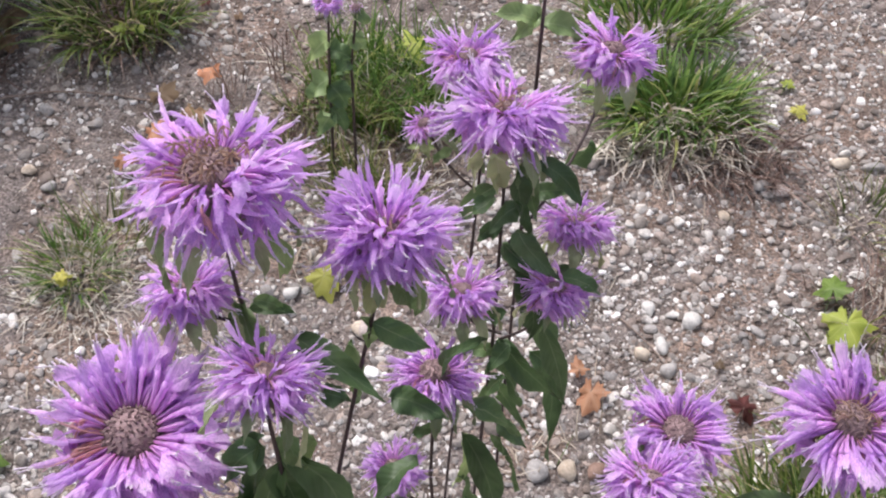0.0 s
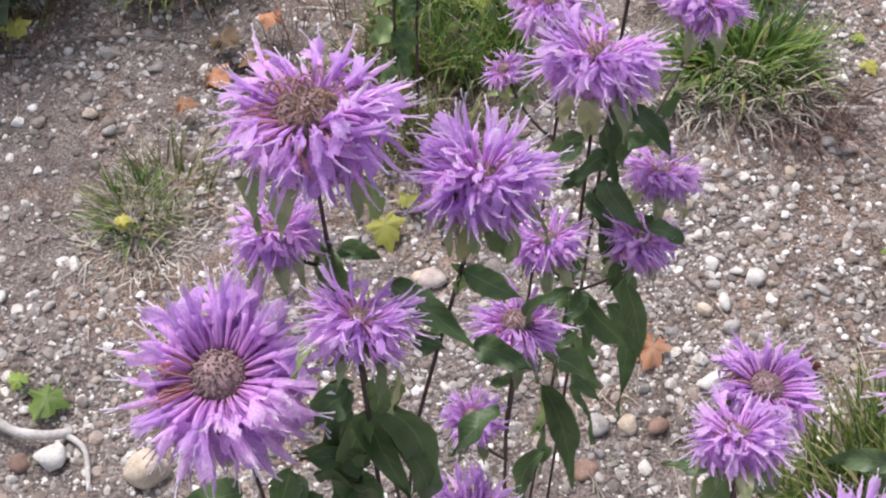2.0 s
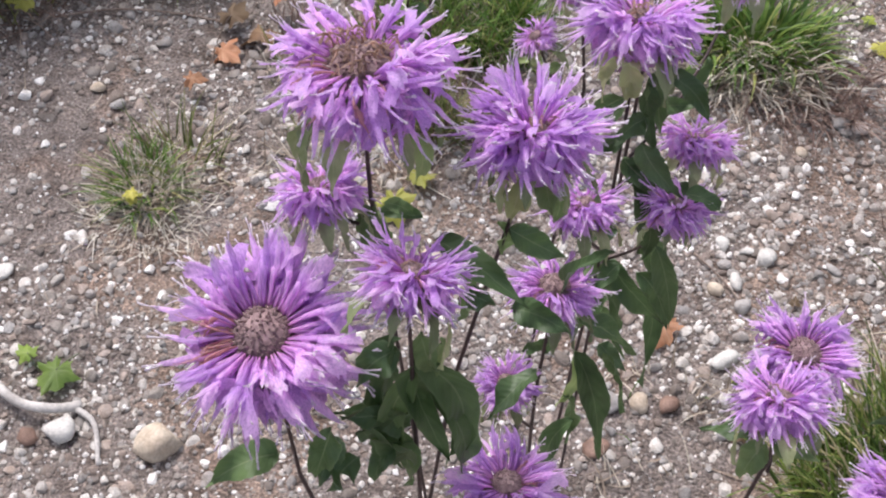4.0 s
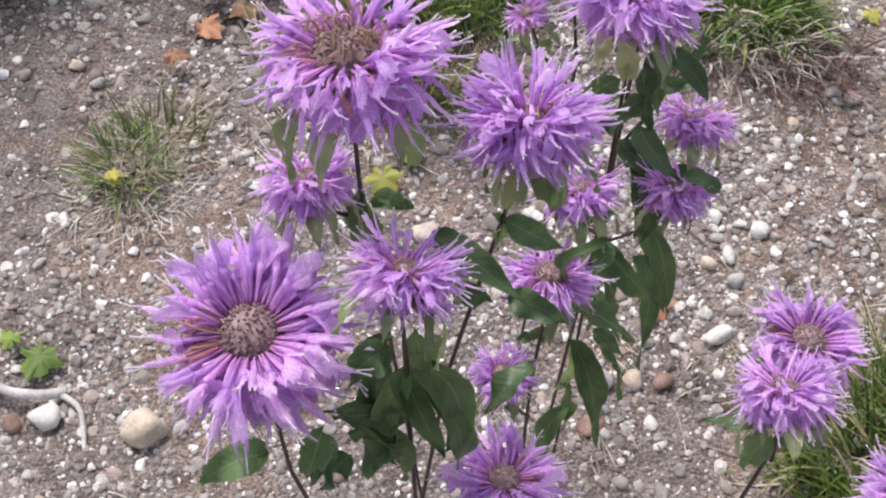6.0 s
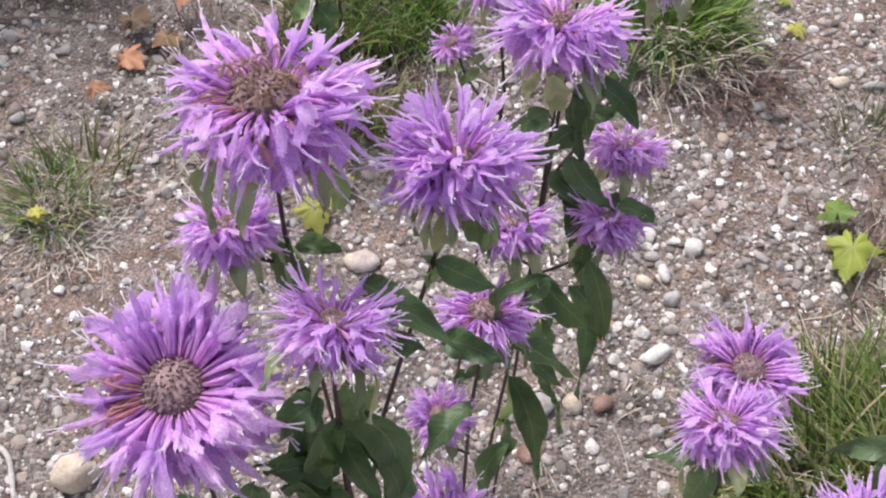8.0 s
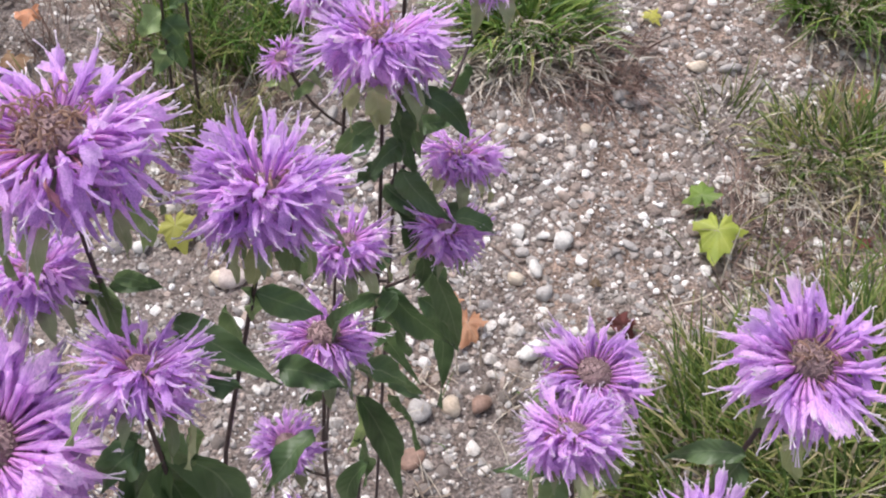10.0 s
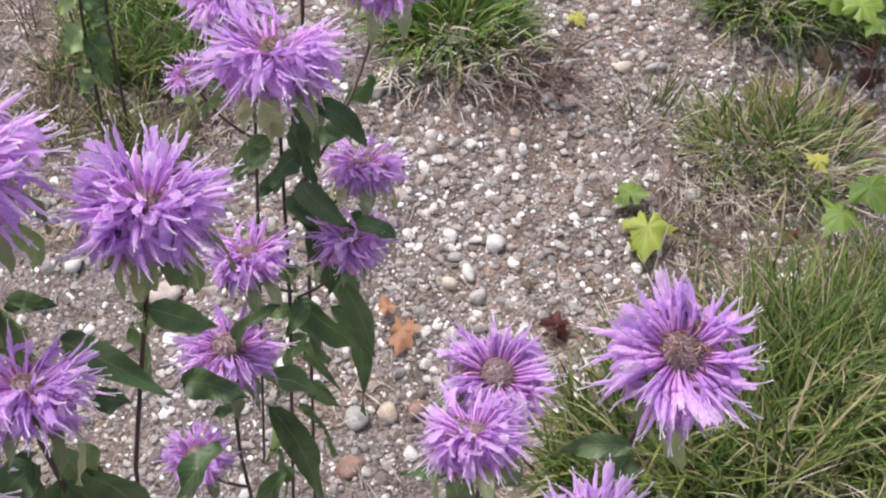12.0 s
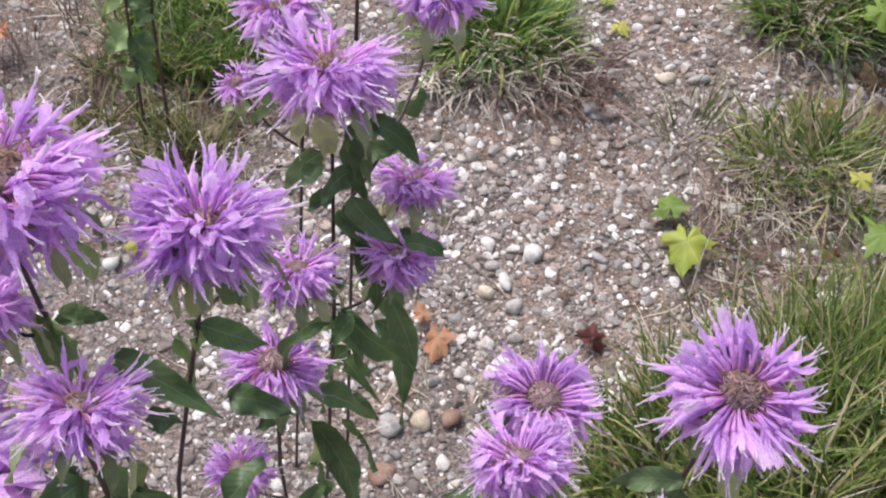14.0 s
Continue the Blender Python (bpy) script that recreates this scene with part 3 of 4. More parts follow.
def flower_head(plant, origin, at, axis, radius, seed, disc=0.3, full=1.0, withered=0.05, inner=1.0, spin=0.0, bracts=7, bract_len=0.95, droop=1.0, lift=0.0, sick=None, tangle=0):
    rng = np.random.default_rng(seed)
    z = Vector(axis).normalized()
    x = Vector((1, 0.05, 0)).cross(z).cross(z) * -1
    x.normalize()
    y = z.cross(x)
    turn = Matrix((x, y, z)).transposed().to_4x4()
    rd = radius * disc
    head = child("flower_head", disc_mesh(rd, seed), plant, Matrix.Translation(Vector(at) - Vector(origin)) @ turn, "lilac flower head with a brown centre")
    L = (radius - rd * 0.9) / 0.93

    def put(pool, az_, el, start_r, start_z, length, roll=0.0):
        m = (Matrix.Translation((start_r * math.cos(az_), start_r * math.sin(az_), start_z)) @ Matrix.Rotation(az_, 4, 'Z')
             @ Matrix.Rotation(-el, 4, 'Y') @ Matrix.Rotation(roll, 4, 'X') @ Matrix.Scale(length, 4))
        ill = withered
        if sick is not None:
            out = turn.to_3x3() @ Vector((math.cos(az_), math.sin(az_), 0))
            ill = 0.6 if out.dot(Vector(sick).normalized()) > 0.8 and el > -0.05 else withered * 0.3
        if rng.uniform() < ill:
            pool, m = SHRIVELLED, m @ Matrix.Scale(rng.uniform(0.6, 0.95), 4) @ Matrix.Diagonal((1, 0.5, 0.8, 1))
        child("floret", pool[int(rng.integers(len(pool)))], head, m)

    rings = ((30, -0.42, 0.98, -0.15, DROOPING, 0.9), (36, -0.06, 0.98, 0.08, DROOPING, 1.0), (40, 0.24, 0.95, 0.26, SPREADING, 0.98), (24, 0.38, 0.92, 0.36, DROOPING, 0.74), (28, 0.52, 0.86, 0.42, UPRIGHT, 0.95))
    for q, (count, el, sr, sz, pool, ln) in enumerate(rings):
        c = max(4, round(count * full * (inner if q == 4 else 1)))
        for k in range(c):
            a = (k + rng.uniform(-0.36, 0.36)) / c * 6.283 + q * 0.6 + spin
            put(pool, a, el * droop + lift + rng.normal() * 0.17, rd * sr, rd * sz, L * ln * rng.uniform(0.7, 1.06), rng.normal() * 0.45)
    if inner > 1.05:
        c = round(9 * inner)
        for k in range(c):
            put(UPRIGHT, k / c * 6.283 + rng.uniform(0, 0.5), 1.15 + rng.normal() * 0.12, rd * 0.45, rd * 0.65, L * rng.uniform(0.7, 0.95), rng.normal() * 0.3)
    # spent, curled flowers lying over the centre
    for k in range(tangle):
        a, r = rng.uniform(0, 6.283), rd * math.sqrt(rng.uniform(0.0, 1.0)) * 0.9
        m = (Matrix.Translation((r * math.cos(a), r * math.sin(a), rd * 0.75)) @ Matrix.Rotation(rng.uniform(0, 6.283), 4, 'Z')
             @ Matrix.Rotation(-rng.uniform(0.1, 1.2), 4, 'Y') @ Matrix.Scale(L * rng.uniform(0.3, 0.55), 4) @ Matrix.Diagonal((1, 0.45, 0.7, 1)))
        child("spent_floret", SPENT[k % len(SPENT)], head, m)
    # green cup below and the leafy bracts round it
    v, f = tube([(0, 0, -rd * 1.9), (0, 0, -rd * 1.4), (0, 0, -rd * 0.7), (0, 0, -rd * 0.1)], [rd * 0.2, rd * 0.5, rd * 0.85, rd * 0.9], 10)
    child("calyx", mesh_of("calyx", v, f, CALYX), head, None, "green cup under the petals")
    for k in range(bracts):
        a = k / bracts * 6.283 + rng.uniform(-0.3, 0.3)
        o = Vector((math.cos(a), math.sin(a), 0))
        bl = radius * bract_len * rng.uniform(0.7, 1.15)
        b0 = o * rd * 0.4 + Vector((0, 0, -rd * 1.1))
        drop = rng.uniform(0.5, 1.0)
        b1 = b0 + o * bl * (1 - 0.5 * drop) + Vector((0, 0, -bl * drop))
        bc = b0 + o * bl * 0.65 + Vector((0, 0, -bl * 0.02))
        child("bract", leaf_mesh(b0, bc, b1, bl * 0.46, (o.x * 0.3, o.y * 0.3, 1), BRACT, (0, 0, 0), 0.3, 0.3, seed * 10 + k), head, None, "pale green leafy bract")
    return head


def bergamot(label, foot, via, head_at, axis, radius, seed, thick=0.00085, **head_args):
    """A single-stemmed plant: its base on the ground, the stem, and the flower head on top."""
    origin = Vector((foot[0], foot[1], ground_z(foot[0], foot[1]) - 0.004))
    plant = new("wild_bergamot")
    plant.location = origin
    tagged(plant, label, "flower", "wild bergamot clump")
    z = Vector(axis).normalized()
    below = Vector(head_at) - z * radius * head_args.get("disc", 0.3) * 1.4
    via = Vector(via)
    a = origin
    line = bezier(a, a.lerp(via, 0.6), via, 8) + bezier(via, via.lerp(below, 0.5) + (via - a).normalized() * (below - via).length * 0.08, below, 8)[1:]
    line.append(below + z * radius * 0.12)
    n = len(line)
    v, f = tube([p - origin for p in line], [thick * (1.25 - 0.5 * i / n) for i in range(n)], 6)
    child("stem", mesh_of("stem", v, f, STEM), plant)
    if radius > 0:
        flower_head(plant, origin, head_at, axis, radius, seed, **head_args)
    return plant


def branch(plant, start, head_at, axis, radius, seed, thick=0.0007, **head_args):
    """A side shoot from a plant's stem with its own flower head."""
    start, origin = Vector(start), plant.location
    z = Vector(axis).normalized()
    below = Vector(head_at) - z * radius * head_args.get("disc", 0.3) * 1.4
    line = bezier(start, start.lerp(below, 0.5) + Vector(((below.x - start.x) * 0.25, 0, -(below - start).length * 0.06)), below, 8)
    line.append(below + z * radius * 0.12)
    v, f = tube([p - origin for p in line], [thick] * len(line), 6)
    child("side_stem", mesh_of("side_stem", v, f, STEM), plant)
    flower_head(plant, origin, head_at, axis, radius, seed, **head_args)


def add_leaf(plant, base, tip, width, seed, sag=0.25, facing=None, mat=None, wave=0.3, label=""):
    base, tip = Vector(base), Vector(tip)
    rng = np.random.default_rng(seed + 900)
    facing = facing or (rng.normal() * 0.45, -0.5 + rng.normal() * 0.4, 0.83)
    reach = (tip - base).length
    ctrl = (base + tip) / 2 + Vector((rng.normal() * 0.14 * reach, rng.normal() * 0.08 * reach, reach * sag))
    ob = child("leaf", leaf_mesh(base, ctrl, tip, width * 1.22, facing, mat or LEAF, plant.location, 0.28 + 0.3 * rng.uniform(), wave * 1.6, seed), plant, None, label)
    return ob


LBL = "wild bergamot with shaggy lilac flower heads on dark stems"
big_front = bergamot("wild bergamot with a wide open lilac flower and bare brown centre", (-0.075, 0.245), (-0.1002, 0.2015, 0.4106), (-0.1014, 0.2010, 0.5202), (-0.05, -0.12, 1.0), 0.0355, 1, disc=0.29, full=1.42, inner=1.0, withered=0.06, sick=(-0.9, -0.1, -0.1))
tall_left = bergamot("tall wild bergamot with a ragged, partly withered lilac flower", (-0.05, 0.3), (-0.0688, 0.2451, 0.5380), (-0.0688, 0.2451, 0.5985), (-0.05, 0.28, 1.0), 0.0315, 2, disc=0.34, full=0.95, withered=0.09, sick=(-0.75, -0.65, -0.1), tangle=44)
middle = bergamot(LBL, (-0.082, 0.225), (-0.0411, 0.2298, 0.4380), (-0.0177, 0.2393, 0.5788), (0.0, 0.6, 1.0), 0.0245, 3, disc=0.25, inner=1.3, full=0.95, tangle=6)
upper = bergamot(LBL, (0.012, 0.345), (0.0226, 0.3170, 0.3938), (0.0252, 0.3325, 0.5291), (0.03, 0.55, 1.0), 0.0272, 4, disc=0.25, full=0.9, tangle=8)
twin_front = bergamot(LBL, (0.075, 0.225), (0.0787, 0.2044, 0.4287), (0.0724, 0.2028, 0.4804), (-0.05, 0.8, 1.0), 0.0208, 6, disc=0.25, tangle=5)
left_second = bergamot(LBL, (-0.05, 0.2), (-0.0534, 0.1934, 0.4856), (-0.0518, 0.1936, 0.5704), (0.25, 0.7, 1.0), 0.0195, 7, disc=0.25, full=0.95, withered=0.14, bract_len=1.0, tangle=6)
low_middle = bergamot(LBL, (0.0, 0.3), (-0.0060, 0.2571, 0.3772), (-0.0033, 0.2572, 0.4632), (0.0, 0.3, 1.0), 0.0205, 8, disc=0.32, full=0.75, inner=0.5)
upper_back = bergamot(LBL, (0.0, 0.42), (0.0193, 0.4252, 0.3847), (0.0112, 0.4254, 0.4646), (0.0, 0.3, 1.0), 0.0225, 11, disc=0.27, full=0.8)
bottom = bergamot(LBL, (-0.02, 0.23), (-0.0176, 0.2013, 0.3823), (-0.0201, 0.1886, 0.4342), (0.0, 0.25, 1.0), 0.024, 17, disc=0.27)
right_big = bergamot("wild bergamot with a wide open lilac flower and bare brown centre", (0.09, 0.215), (0.1082, 0.1716, 0.5227), (0.1109, 0.1696, 0.5850), (0.1, -0.05, 1.0), 0.0228, 18, disc=0.27, full=0.9, inner=0.7, tangle=20)
right_bottom = bergamot(LBL, (0.085, 0.2), (0.1042, 0.1601, 0.4689), (0.0914, 0.1456, 0.5295), (0.0, 0.2, 1.0), 0.0195, 19, disc=0.27)
far_small = bergamot("slender far wild bergamot with a small lilac flower", (-0.097, 0.736), (-0.0892, 0.7182, 0.1498), (-0.0851, 0.7187, 0.2242), (0.0, 0.2, 1.0), 0.0135, 20, disc=0.3, thick=0.0012)
branch(twin_front, (0.0802, 0.2035, 0.4201), (0.0893, 0.2349, 0.4563), (0.12, 0.05, 1.0), 0.0235, 5, disc=0.3)
branch(upper, (0.0259, 0.3168, 0.4525), (0.0565, 0.3323, 0.4613), (0.15, 0.7, 1.0), 0.0185, 9, disc=0.27, full=0.8)
branch(tall_left, (-0.0709, 0.2445, 0.5215), (-0.0850, 0.2455, 0.5403), (-0.2, 0.6, 1.0), 0.0185, 10, disc=0.27, full=0.8)
branch(upper_back, (0.0197, 0.4251, 0.3661), (-0.0081, 0.4035, 0.4442), (-0.5, 0.1, 1.0), 0.0115, 12, disc=0.3, full=0.6, bract_len=1.3)
branch(upper, (0.0270, 0.3167, 0.4687), (0.0716, 0.3857, 0.5082), (0.15, 0.3, 1.0), 0.0215, 13, disc=0.27, full=0.8)
branch(upper, (0.0258, 0.3168, 0.3991), (0.0073, 0.2859, 0.4774), (-0.1, 0.6, 1.0), 0.0178, 14, disc=0.27, full=0.8)
branch(upper, (0.0259, 0.3168, 0.3942), (0.0459, 0.2975, 0.4608), (0.2, 0.6, 1.0), 0.0175, 15, disc=0.27, full=0.8)
branch(low_middle, (-0.0048, 0.2571, 0.3420), (-0.0200, 0.2343, 0.4283), (0.0, 0.2, 1.0), 0.0145, 16, disc=0.3, full=0.8)

far_second = bergamot("slender far wild bergamot stem with a closed bud", (-0.076, 0.724), (-0.0716, 0.7199, 0.1543), (-0.0644, 0.7203, 0.2179), (0.0, 0.2, 1.0), 0.006, 22, disc=0.6, full=0.2, thick=0.0012, bracts=4)

# ---- leaves on the stems
add_leaf(tall_left, (-0.0688, 0.2451, 0.5326), (-0.0636, 0.2459, 0.4916), 0.013, 1, 0.15)
add_leaf(tall_left, (-0.0646, 0.2458, 0.5334), (-0.0547, 0.2468, 0.5246), 0.006, 2, 0.1)
add_leaf(left_second, (-0.0449, 0.2135, 0.5594), (-0.0174, 0.1974, 0.5475), 0.0105, 3, 0.25)
add_leaf(low_middle, (-0.0200, 0.2400, 0.4765), (0.0020, 0.2331, 0.4709), 0.0125, 4, 0.2)
add_leaf(middle, (-0.0237, 0.2336, 0.5379), (-0.0042, 0.2322, 0.5232), 0.0105, 5, -0.1)
add_leaf(upper, (0.0264, 0.3164, 0.4622), (0.0385, 0.3138, 0.4032), 0.0125, 6, 0.2)
add_leaf(upper, (0.0260, 0.3164, 0.4660), (0.0443, 0.3121, 0.4441), 0.011, 7, 0.15)
add_leaf(upper, (0.0393, 0.3136, 0.4149), (0.0530, 0.3093, 0.2885), 0.0155, 8, 0.15)
add_leaf(upper, (0.0291, 0.3159, 0.3853), (0.0380, 0.3139, 0.3361), 0.012, 9, 0.3)
add_leaf(upper, (0.0394, 0.3135, 0.3894), (0.0581, 0.3074, 0.3485), 0.0115, 10, 0.3)
add_leaf(low_middle, (0.0075, 0.2558, 0.4189), (0.0256, 0.2514, 0.3247), 0.0135, 11, 0.2)
add_leaf(low_middle, (0.0075, 0.2558, 0.3780), (0.0103, 0.2553, 0.3296), 0.01, 12, 0.3)
add_leaf(low_middle, (-0.0100, 0.2246, 0.4575), (-0.0270, 0.2091, 0.4478), 0.0115, 13, 0.3)
add_leaf(left_second, (-0.0536, 0.1934, 0.5223), (-0.0428, 0.1945, 0.4414), 0.0145, 14, 0.2)
add_leaf(left_second, (-0.0577, 0.1926, 0.5345), (-0.0657, 0.1907, 0.4861), 0.013, 15, 0.2)
add_leaf(big_front, (-0.0548, 0.1949, 0.4781), (-0.0823, 0.1947, 0.4790), 0.0105, 16, 0.3)
add_leaf(big_front, (-0.1029, 0.1908, 0.4531), (-0.1283, 0.1804, 0.4472), 0.0145, 17, 0.3)
add_leaf(big_front, (-0.0846, 0.1974, 0.4569), (-0.0883, 0.1819, 0.4466), 0.014, 18, 0.2)
add_leaf(upper, (0.0287, 0.3159, 0.5159), (0.0351, 0.3146, 0.4762), 0.0095, 19, 0.2)
add_leaf(upper, (0.0197, 0.3092, 0.5089), (0.0072, 0.3008, 0.5037), 0.0085, 20, 0.2)
add_leaf(upper, (0.0479, 0.2970, 0.4724), (0.0629, 0.2924, 0.4659), 0.0085, 21, 0.2)
add_leaf(upper, (0.0362, 0.3369, 0.4754), (0.0536, 0.3340, 0.4806), 0.0085, 22, 0.2)
add_leaf(middle, (-0.0384, 0.2837, 0.4464), (-0.0414, 0.2830, 0.3924), 0.011, 23, 0.2)
add_leaf(low_middle, (0.0072, 0.2559, 0.4420), (0.0307, 0.2497, 0.4266), 0.011, 24, 0.3)
add_leaf(low_middle, (-0.0011, 0.2570, 0.4528), (0.0161, 0.2541, 0.4945), 0.009, 25, 0.2)
add_leaf(twin_front, (0.0693, 0.1991, 0.4615), (0.0494, 0.2047, 0.4534), 0.011, 26, 0.2)
add_leaf(twin_front, (0.0755, 0.2024, 0.4516), (0.0926, 0.1966, 0.4478), 0.012, 27, 0.2, mat=PALE_LEAF)
add_leaf(twin_front, (0.0735, 0.2015, 0.4511), (0.0666, 0.1948, 0.4350), 0.012, 28, 0.2, mat=PALE_LEAF)
add_leaf(right_big, (0.1074, 0.1677, 0.5350), (0.0880, 0.1754, 0.5211), 0.008, 29, 0.2, (0, -0.5, 0.85), MID_LEAF)
add_leaf(right_big, (0.1091, 0.1703, 0.5250), (0.1038, 0.1656, 0.5090), 0.011, 30, 0.2)
add_leaf(left_second, (-0.0368, 0.1946, 0.5596), (-0.0276, 0.1940, 0.5544), 0.0085, 31, 0.3)
add_leaf(far_small, (-0.0865, 0.7185, 0.1868), (-0.1048, 0.7160, 0.1649), 0.022, 32, 0.3, mat=PALE_LEAF)
add_leaf(far_small, (-0.0874, 0.7184, 0.1747), (-0.0697, 0.7200, 0.1636), 0.02, 33, 0.3)
add_leaf(far_small, (-0.0897, 0.7182, 0.1434), (-0.1062, 0.7158, 0.1230), 0.024, 34, 0.3, mat=PALE_LEAF)
add_leaf(far_small, (-0.0902, 0.7181, 0.1369), (-0.0775, 0.7194, 0.1086), 0.024, 35, 0.3)
add_leaf(upper_back, (-0.0035, 0.4050, 0.4255), (-0.0170, 0.4046, 0.4260), 0.006, 41, 0.2, mat=PALE_LEAF)
add_leaf(upper_back, (0.0046, 0.4048, 0.4244), (-0.0050, 0.4050, 0.4137), 0.006, 42, 0.2, mat=PALE_LEAF)
add_leaf(upper, (0.0212, 0.3171, 0.5052), (0.0048, 0.3174, 0.4826), 0.009, 43, 0.2)
add_leaf(upper, (0.0238, 0.3169, 0.4799), (0.0142, 0.3174, 0.4697), 0.008, 44, 0.2)
add_leaf(upper, (0.0247, 0.3169, 0.4684), (0.0482, 0.3130, 0.4451), 0.011, 45, 0.15)
add_leaf(upper, (0.0315, 0.3161, 0.5201), (0.0376, 0.3152, 0.4859), 0.01, 46, 0.2)
add_leaf(upper, (0.0476, 0.3132, 0.4541), (0.0663, 0.3075, 0.4445), 0.0095, 47, 0.25)
add_leaf(upper, (0.0250, 0.3168, 0.3842), (0.0040, 0.3173, 0.3812), 0.008, 48, 0.3)
add_leaf(upper, (0.0255, 0.3168, 0.3476), (0.0432, 0.3141, 0.3059), 0.009, 49, 0.3)
add_leaf(upper, (0.0247, 0.3169, 0.3941), (0.0589, 0.3101, 0.3454), 0.014, 50, 0.25)
add_leaf(low_middle, (0.0081, 0.2568, 0.4146), (0.0035, 0.2571, 0.3658), 0.008, 51, 0.2, mat=PALE_LEAF)
add_leaf(low_middle, (0.0198, 0.2554, 0.4172), (0.0324, 0.2526, 0.3691), 0.009, 52, 0.2)
add_leaf(middle, (-0.0249, 0.2331, 0.5247), (-0.0268, 0.2328, 0.5426), 0.007, 53, 0.2, mat=PALE_LEAF)
add_leaf(middle, (-0.0142, 0.2339, 0.5604), (-0.0092, 0.2340, 0.5406), 0.011, 54, 0.2, mat=PALE_LEAF)
add_leaf(left_second, (-0.0505, 0.1940, 0.5377), (-0.0456, 0.1951, 0.5038), 0.01, 55, 0.2, mat=PALE_LEAF)
add_leaf(left_second, (-0.0566, 0.1922, 0.5297), (-0.0704, 0.1866, 0.5172), 0.013, 56, 0.3)
add_leaf(tall_left, (-0.0693, 0.2450, 0.5296), (-0.0654, 0.2349, 0.5070), 0.012, 57, 0.15, mat=PALE_LEAF)
add_leaf(tall_left, (-0.0666, 0.2457, 0.5285), (-0.0512, 0.2487, 0.5202), 0.006, 58, 0.2)
add_leaf(upper, (0.0572, 0.3888, 0.4326), (0.0686, 0.3872, 0.4504), 0.011, 59, 0.25)
add_leaf(far_second, (-0.0694, 0.7201, 0.1912), (-0.0582, 0.7206, 0.1723), 0.018, 61, 0.3, mat=PALE_LEAF)
add_leaf(far_second, (-0.0721, 0.7199, 0.1606), (-0.0864, 0.7185, 0.1462), 0.018, 62, 0.3)
add_leaf(far_small, (-0.0917, 0.7179, 0.1036), (-0.1053, 0.7159, 0.0778), 0.02, 63, 0.3, mat=PALE_LEAF)
add_leaf(far_small, (-0.0915, 0.7179, 0.1070), (-0.0809, 0.7191, 0.0775), 0.016, 64, 0.3)
add_leaf(far_second, (-0.0669, 0.7202, 0.2117), (-0.0592, 0.7206, 0.1966), 0.014, 65, 0.3, mat=PALE_LEAF)
add_leaf(upper, (0.0197, 0.3092, 0.5329), (0.0211, 0.3093, 0.5118), 0.0105, 71, 0.1, (0, -0.9, 0.4), GOLD_BRACT)
add_leaf(upper, (0.0145, 0.3112, 0.5335), (0.0093, 0.3118, 0.5208), 0.006, 72, 0.1, (0, -0.9, 0.4), GOLD_BRACT)
add_leaf(middle, (-0.0209, 0.2289, 0.5711), (-0.0234, 0.2291, 0.5485), 0.0095, 73, 0.1, (0, -0.9, 0.4), GOLD_BRACT)
add_leaf(middle, (-0.0141, 0.2298, 0.5730), (-0.0107, 0.2296, 0.5514), 0.009, 74, 0.1, (0, -0.9, 0.4), PALE_LEAF)
add_leaf(twin_front, (0.0728, 0.2046, 0.4589), (0.0787, 0.2012, 0.4365), 0.0085, 75, 0.1, (0, -0.9, 0.4), GOLD_BRACT)
add_leaf(right_big, (0.1153, 0.1623, 0.5581), (0.1196, 0.1584, 0.5350), 0.009, 76, 0.1, (0, -0.9, 0.4), GOLD_BRACT)
add_leaf(tall_left, (-0.0550, 0.2443, 0.5738), (-0.0535, 0.2445, 0.5484), 0.0085, 77, 0.1, (0, -0.9, 0.4), PALE_LEAF)
add_leaf(left_second, (-0.0516, 0.1937, 0.5141), (-0.0585, 0.1925, 0.4397), 0.012, 78, 0.2)
add_leaf(left_second, (-0.0472, 0.1942, 0.4972), (-0.0404, 0.1946, 0.4229), 0.012, 79, 0.2)
add_leaf(left_second, (-0.0666, 0.1904, 0.4730), (-0.0571, 0.1928, 0.4232), 0.012, 80, 0.2)
add_leaf(left_second, (-0.0746, 0.1876, 0.4918), (-0.0554, 0.1931, 0.4610), 0.011, 81, 0.2)
add_leaf(big_front, (-0.0742, 0.1910, 0.4521), (-0.0854, 0.1842, 0.4360), 0.013, 82, 0.2)
add_leaf(low_middle, (-0.0007, 0.2569, 0.4212), (-0.0143, 0.2576, 0.4120), 0.008, 83, 0.2)
add_leaf(low_middle, (0.0125, 0.2549, 0.3577), (0.0073, 0.2559, 0.2852), 0.011, 84, 0.2)
add_leaf(upper, (0.0292, 0.3158, 0.3602), (0.0179, 0.3176, 0.3296), 0.01, 85, 0.3)
add_leaf(upper, (0.0281, 0.3161, 0.4173), (0.0158, 0.3179, 0.4005), 0.008, 86, 0.3)
add_leaf(left_second, (-0.053, 0.193, 0.522), (-0.041, 0.185, 0.463), 0.0145, 101, 0.15, mat=LEAF)
add_leaf(left_second, (-0.055, 0.192, 0.479), (-0.077, 0.184, 0.498), 0.0125, 102, 0.15, mat=LEAF)
add_leaf(left_second, (-0.057, 0.19, 0.475), (-0.067, 0.182, 0.453), 0.012, 103, 0.15, mat=LEAF)
add_leaf(left_second, (-0.081, 0.186, 0.485), (-0.088, 0.178, 0.462), 0.013, 104, 0.15, mat=LEAF)
add_leaf(left_second, (-0.062, 0.2, 0.502), (-0.066, 0.192, 0.481), 0.011, 105, 0.15, mat=MID_LEAF)
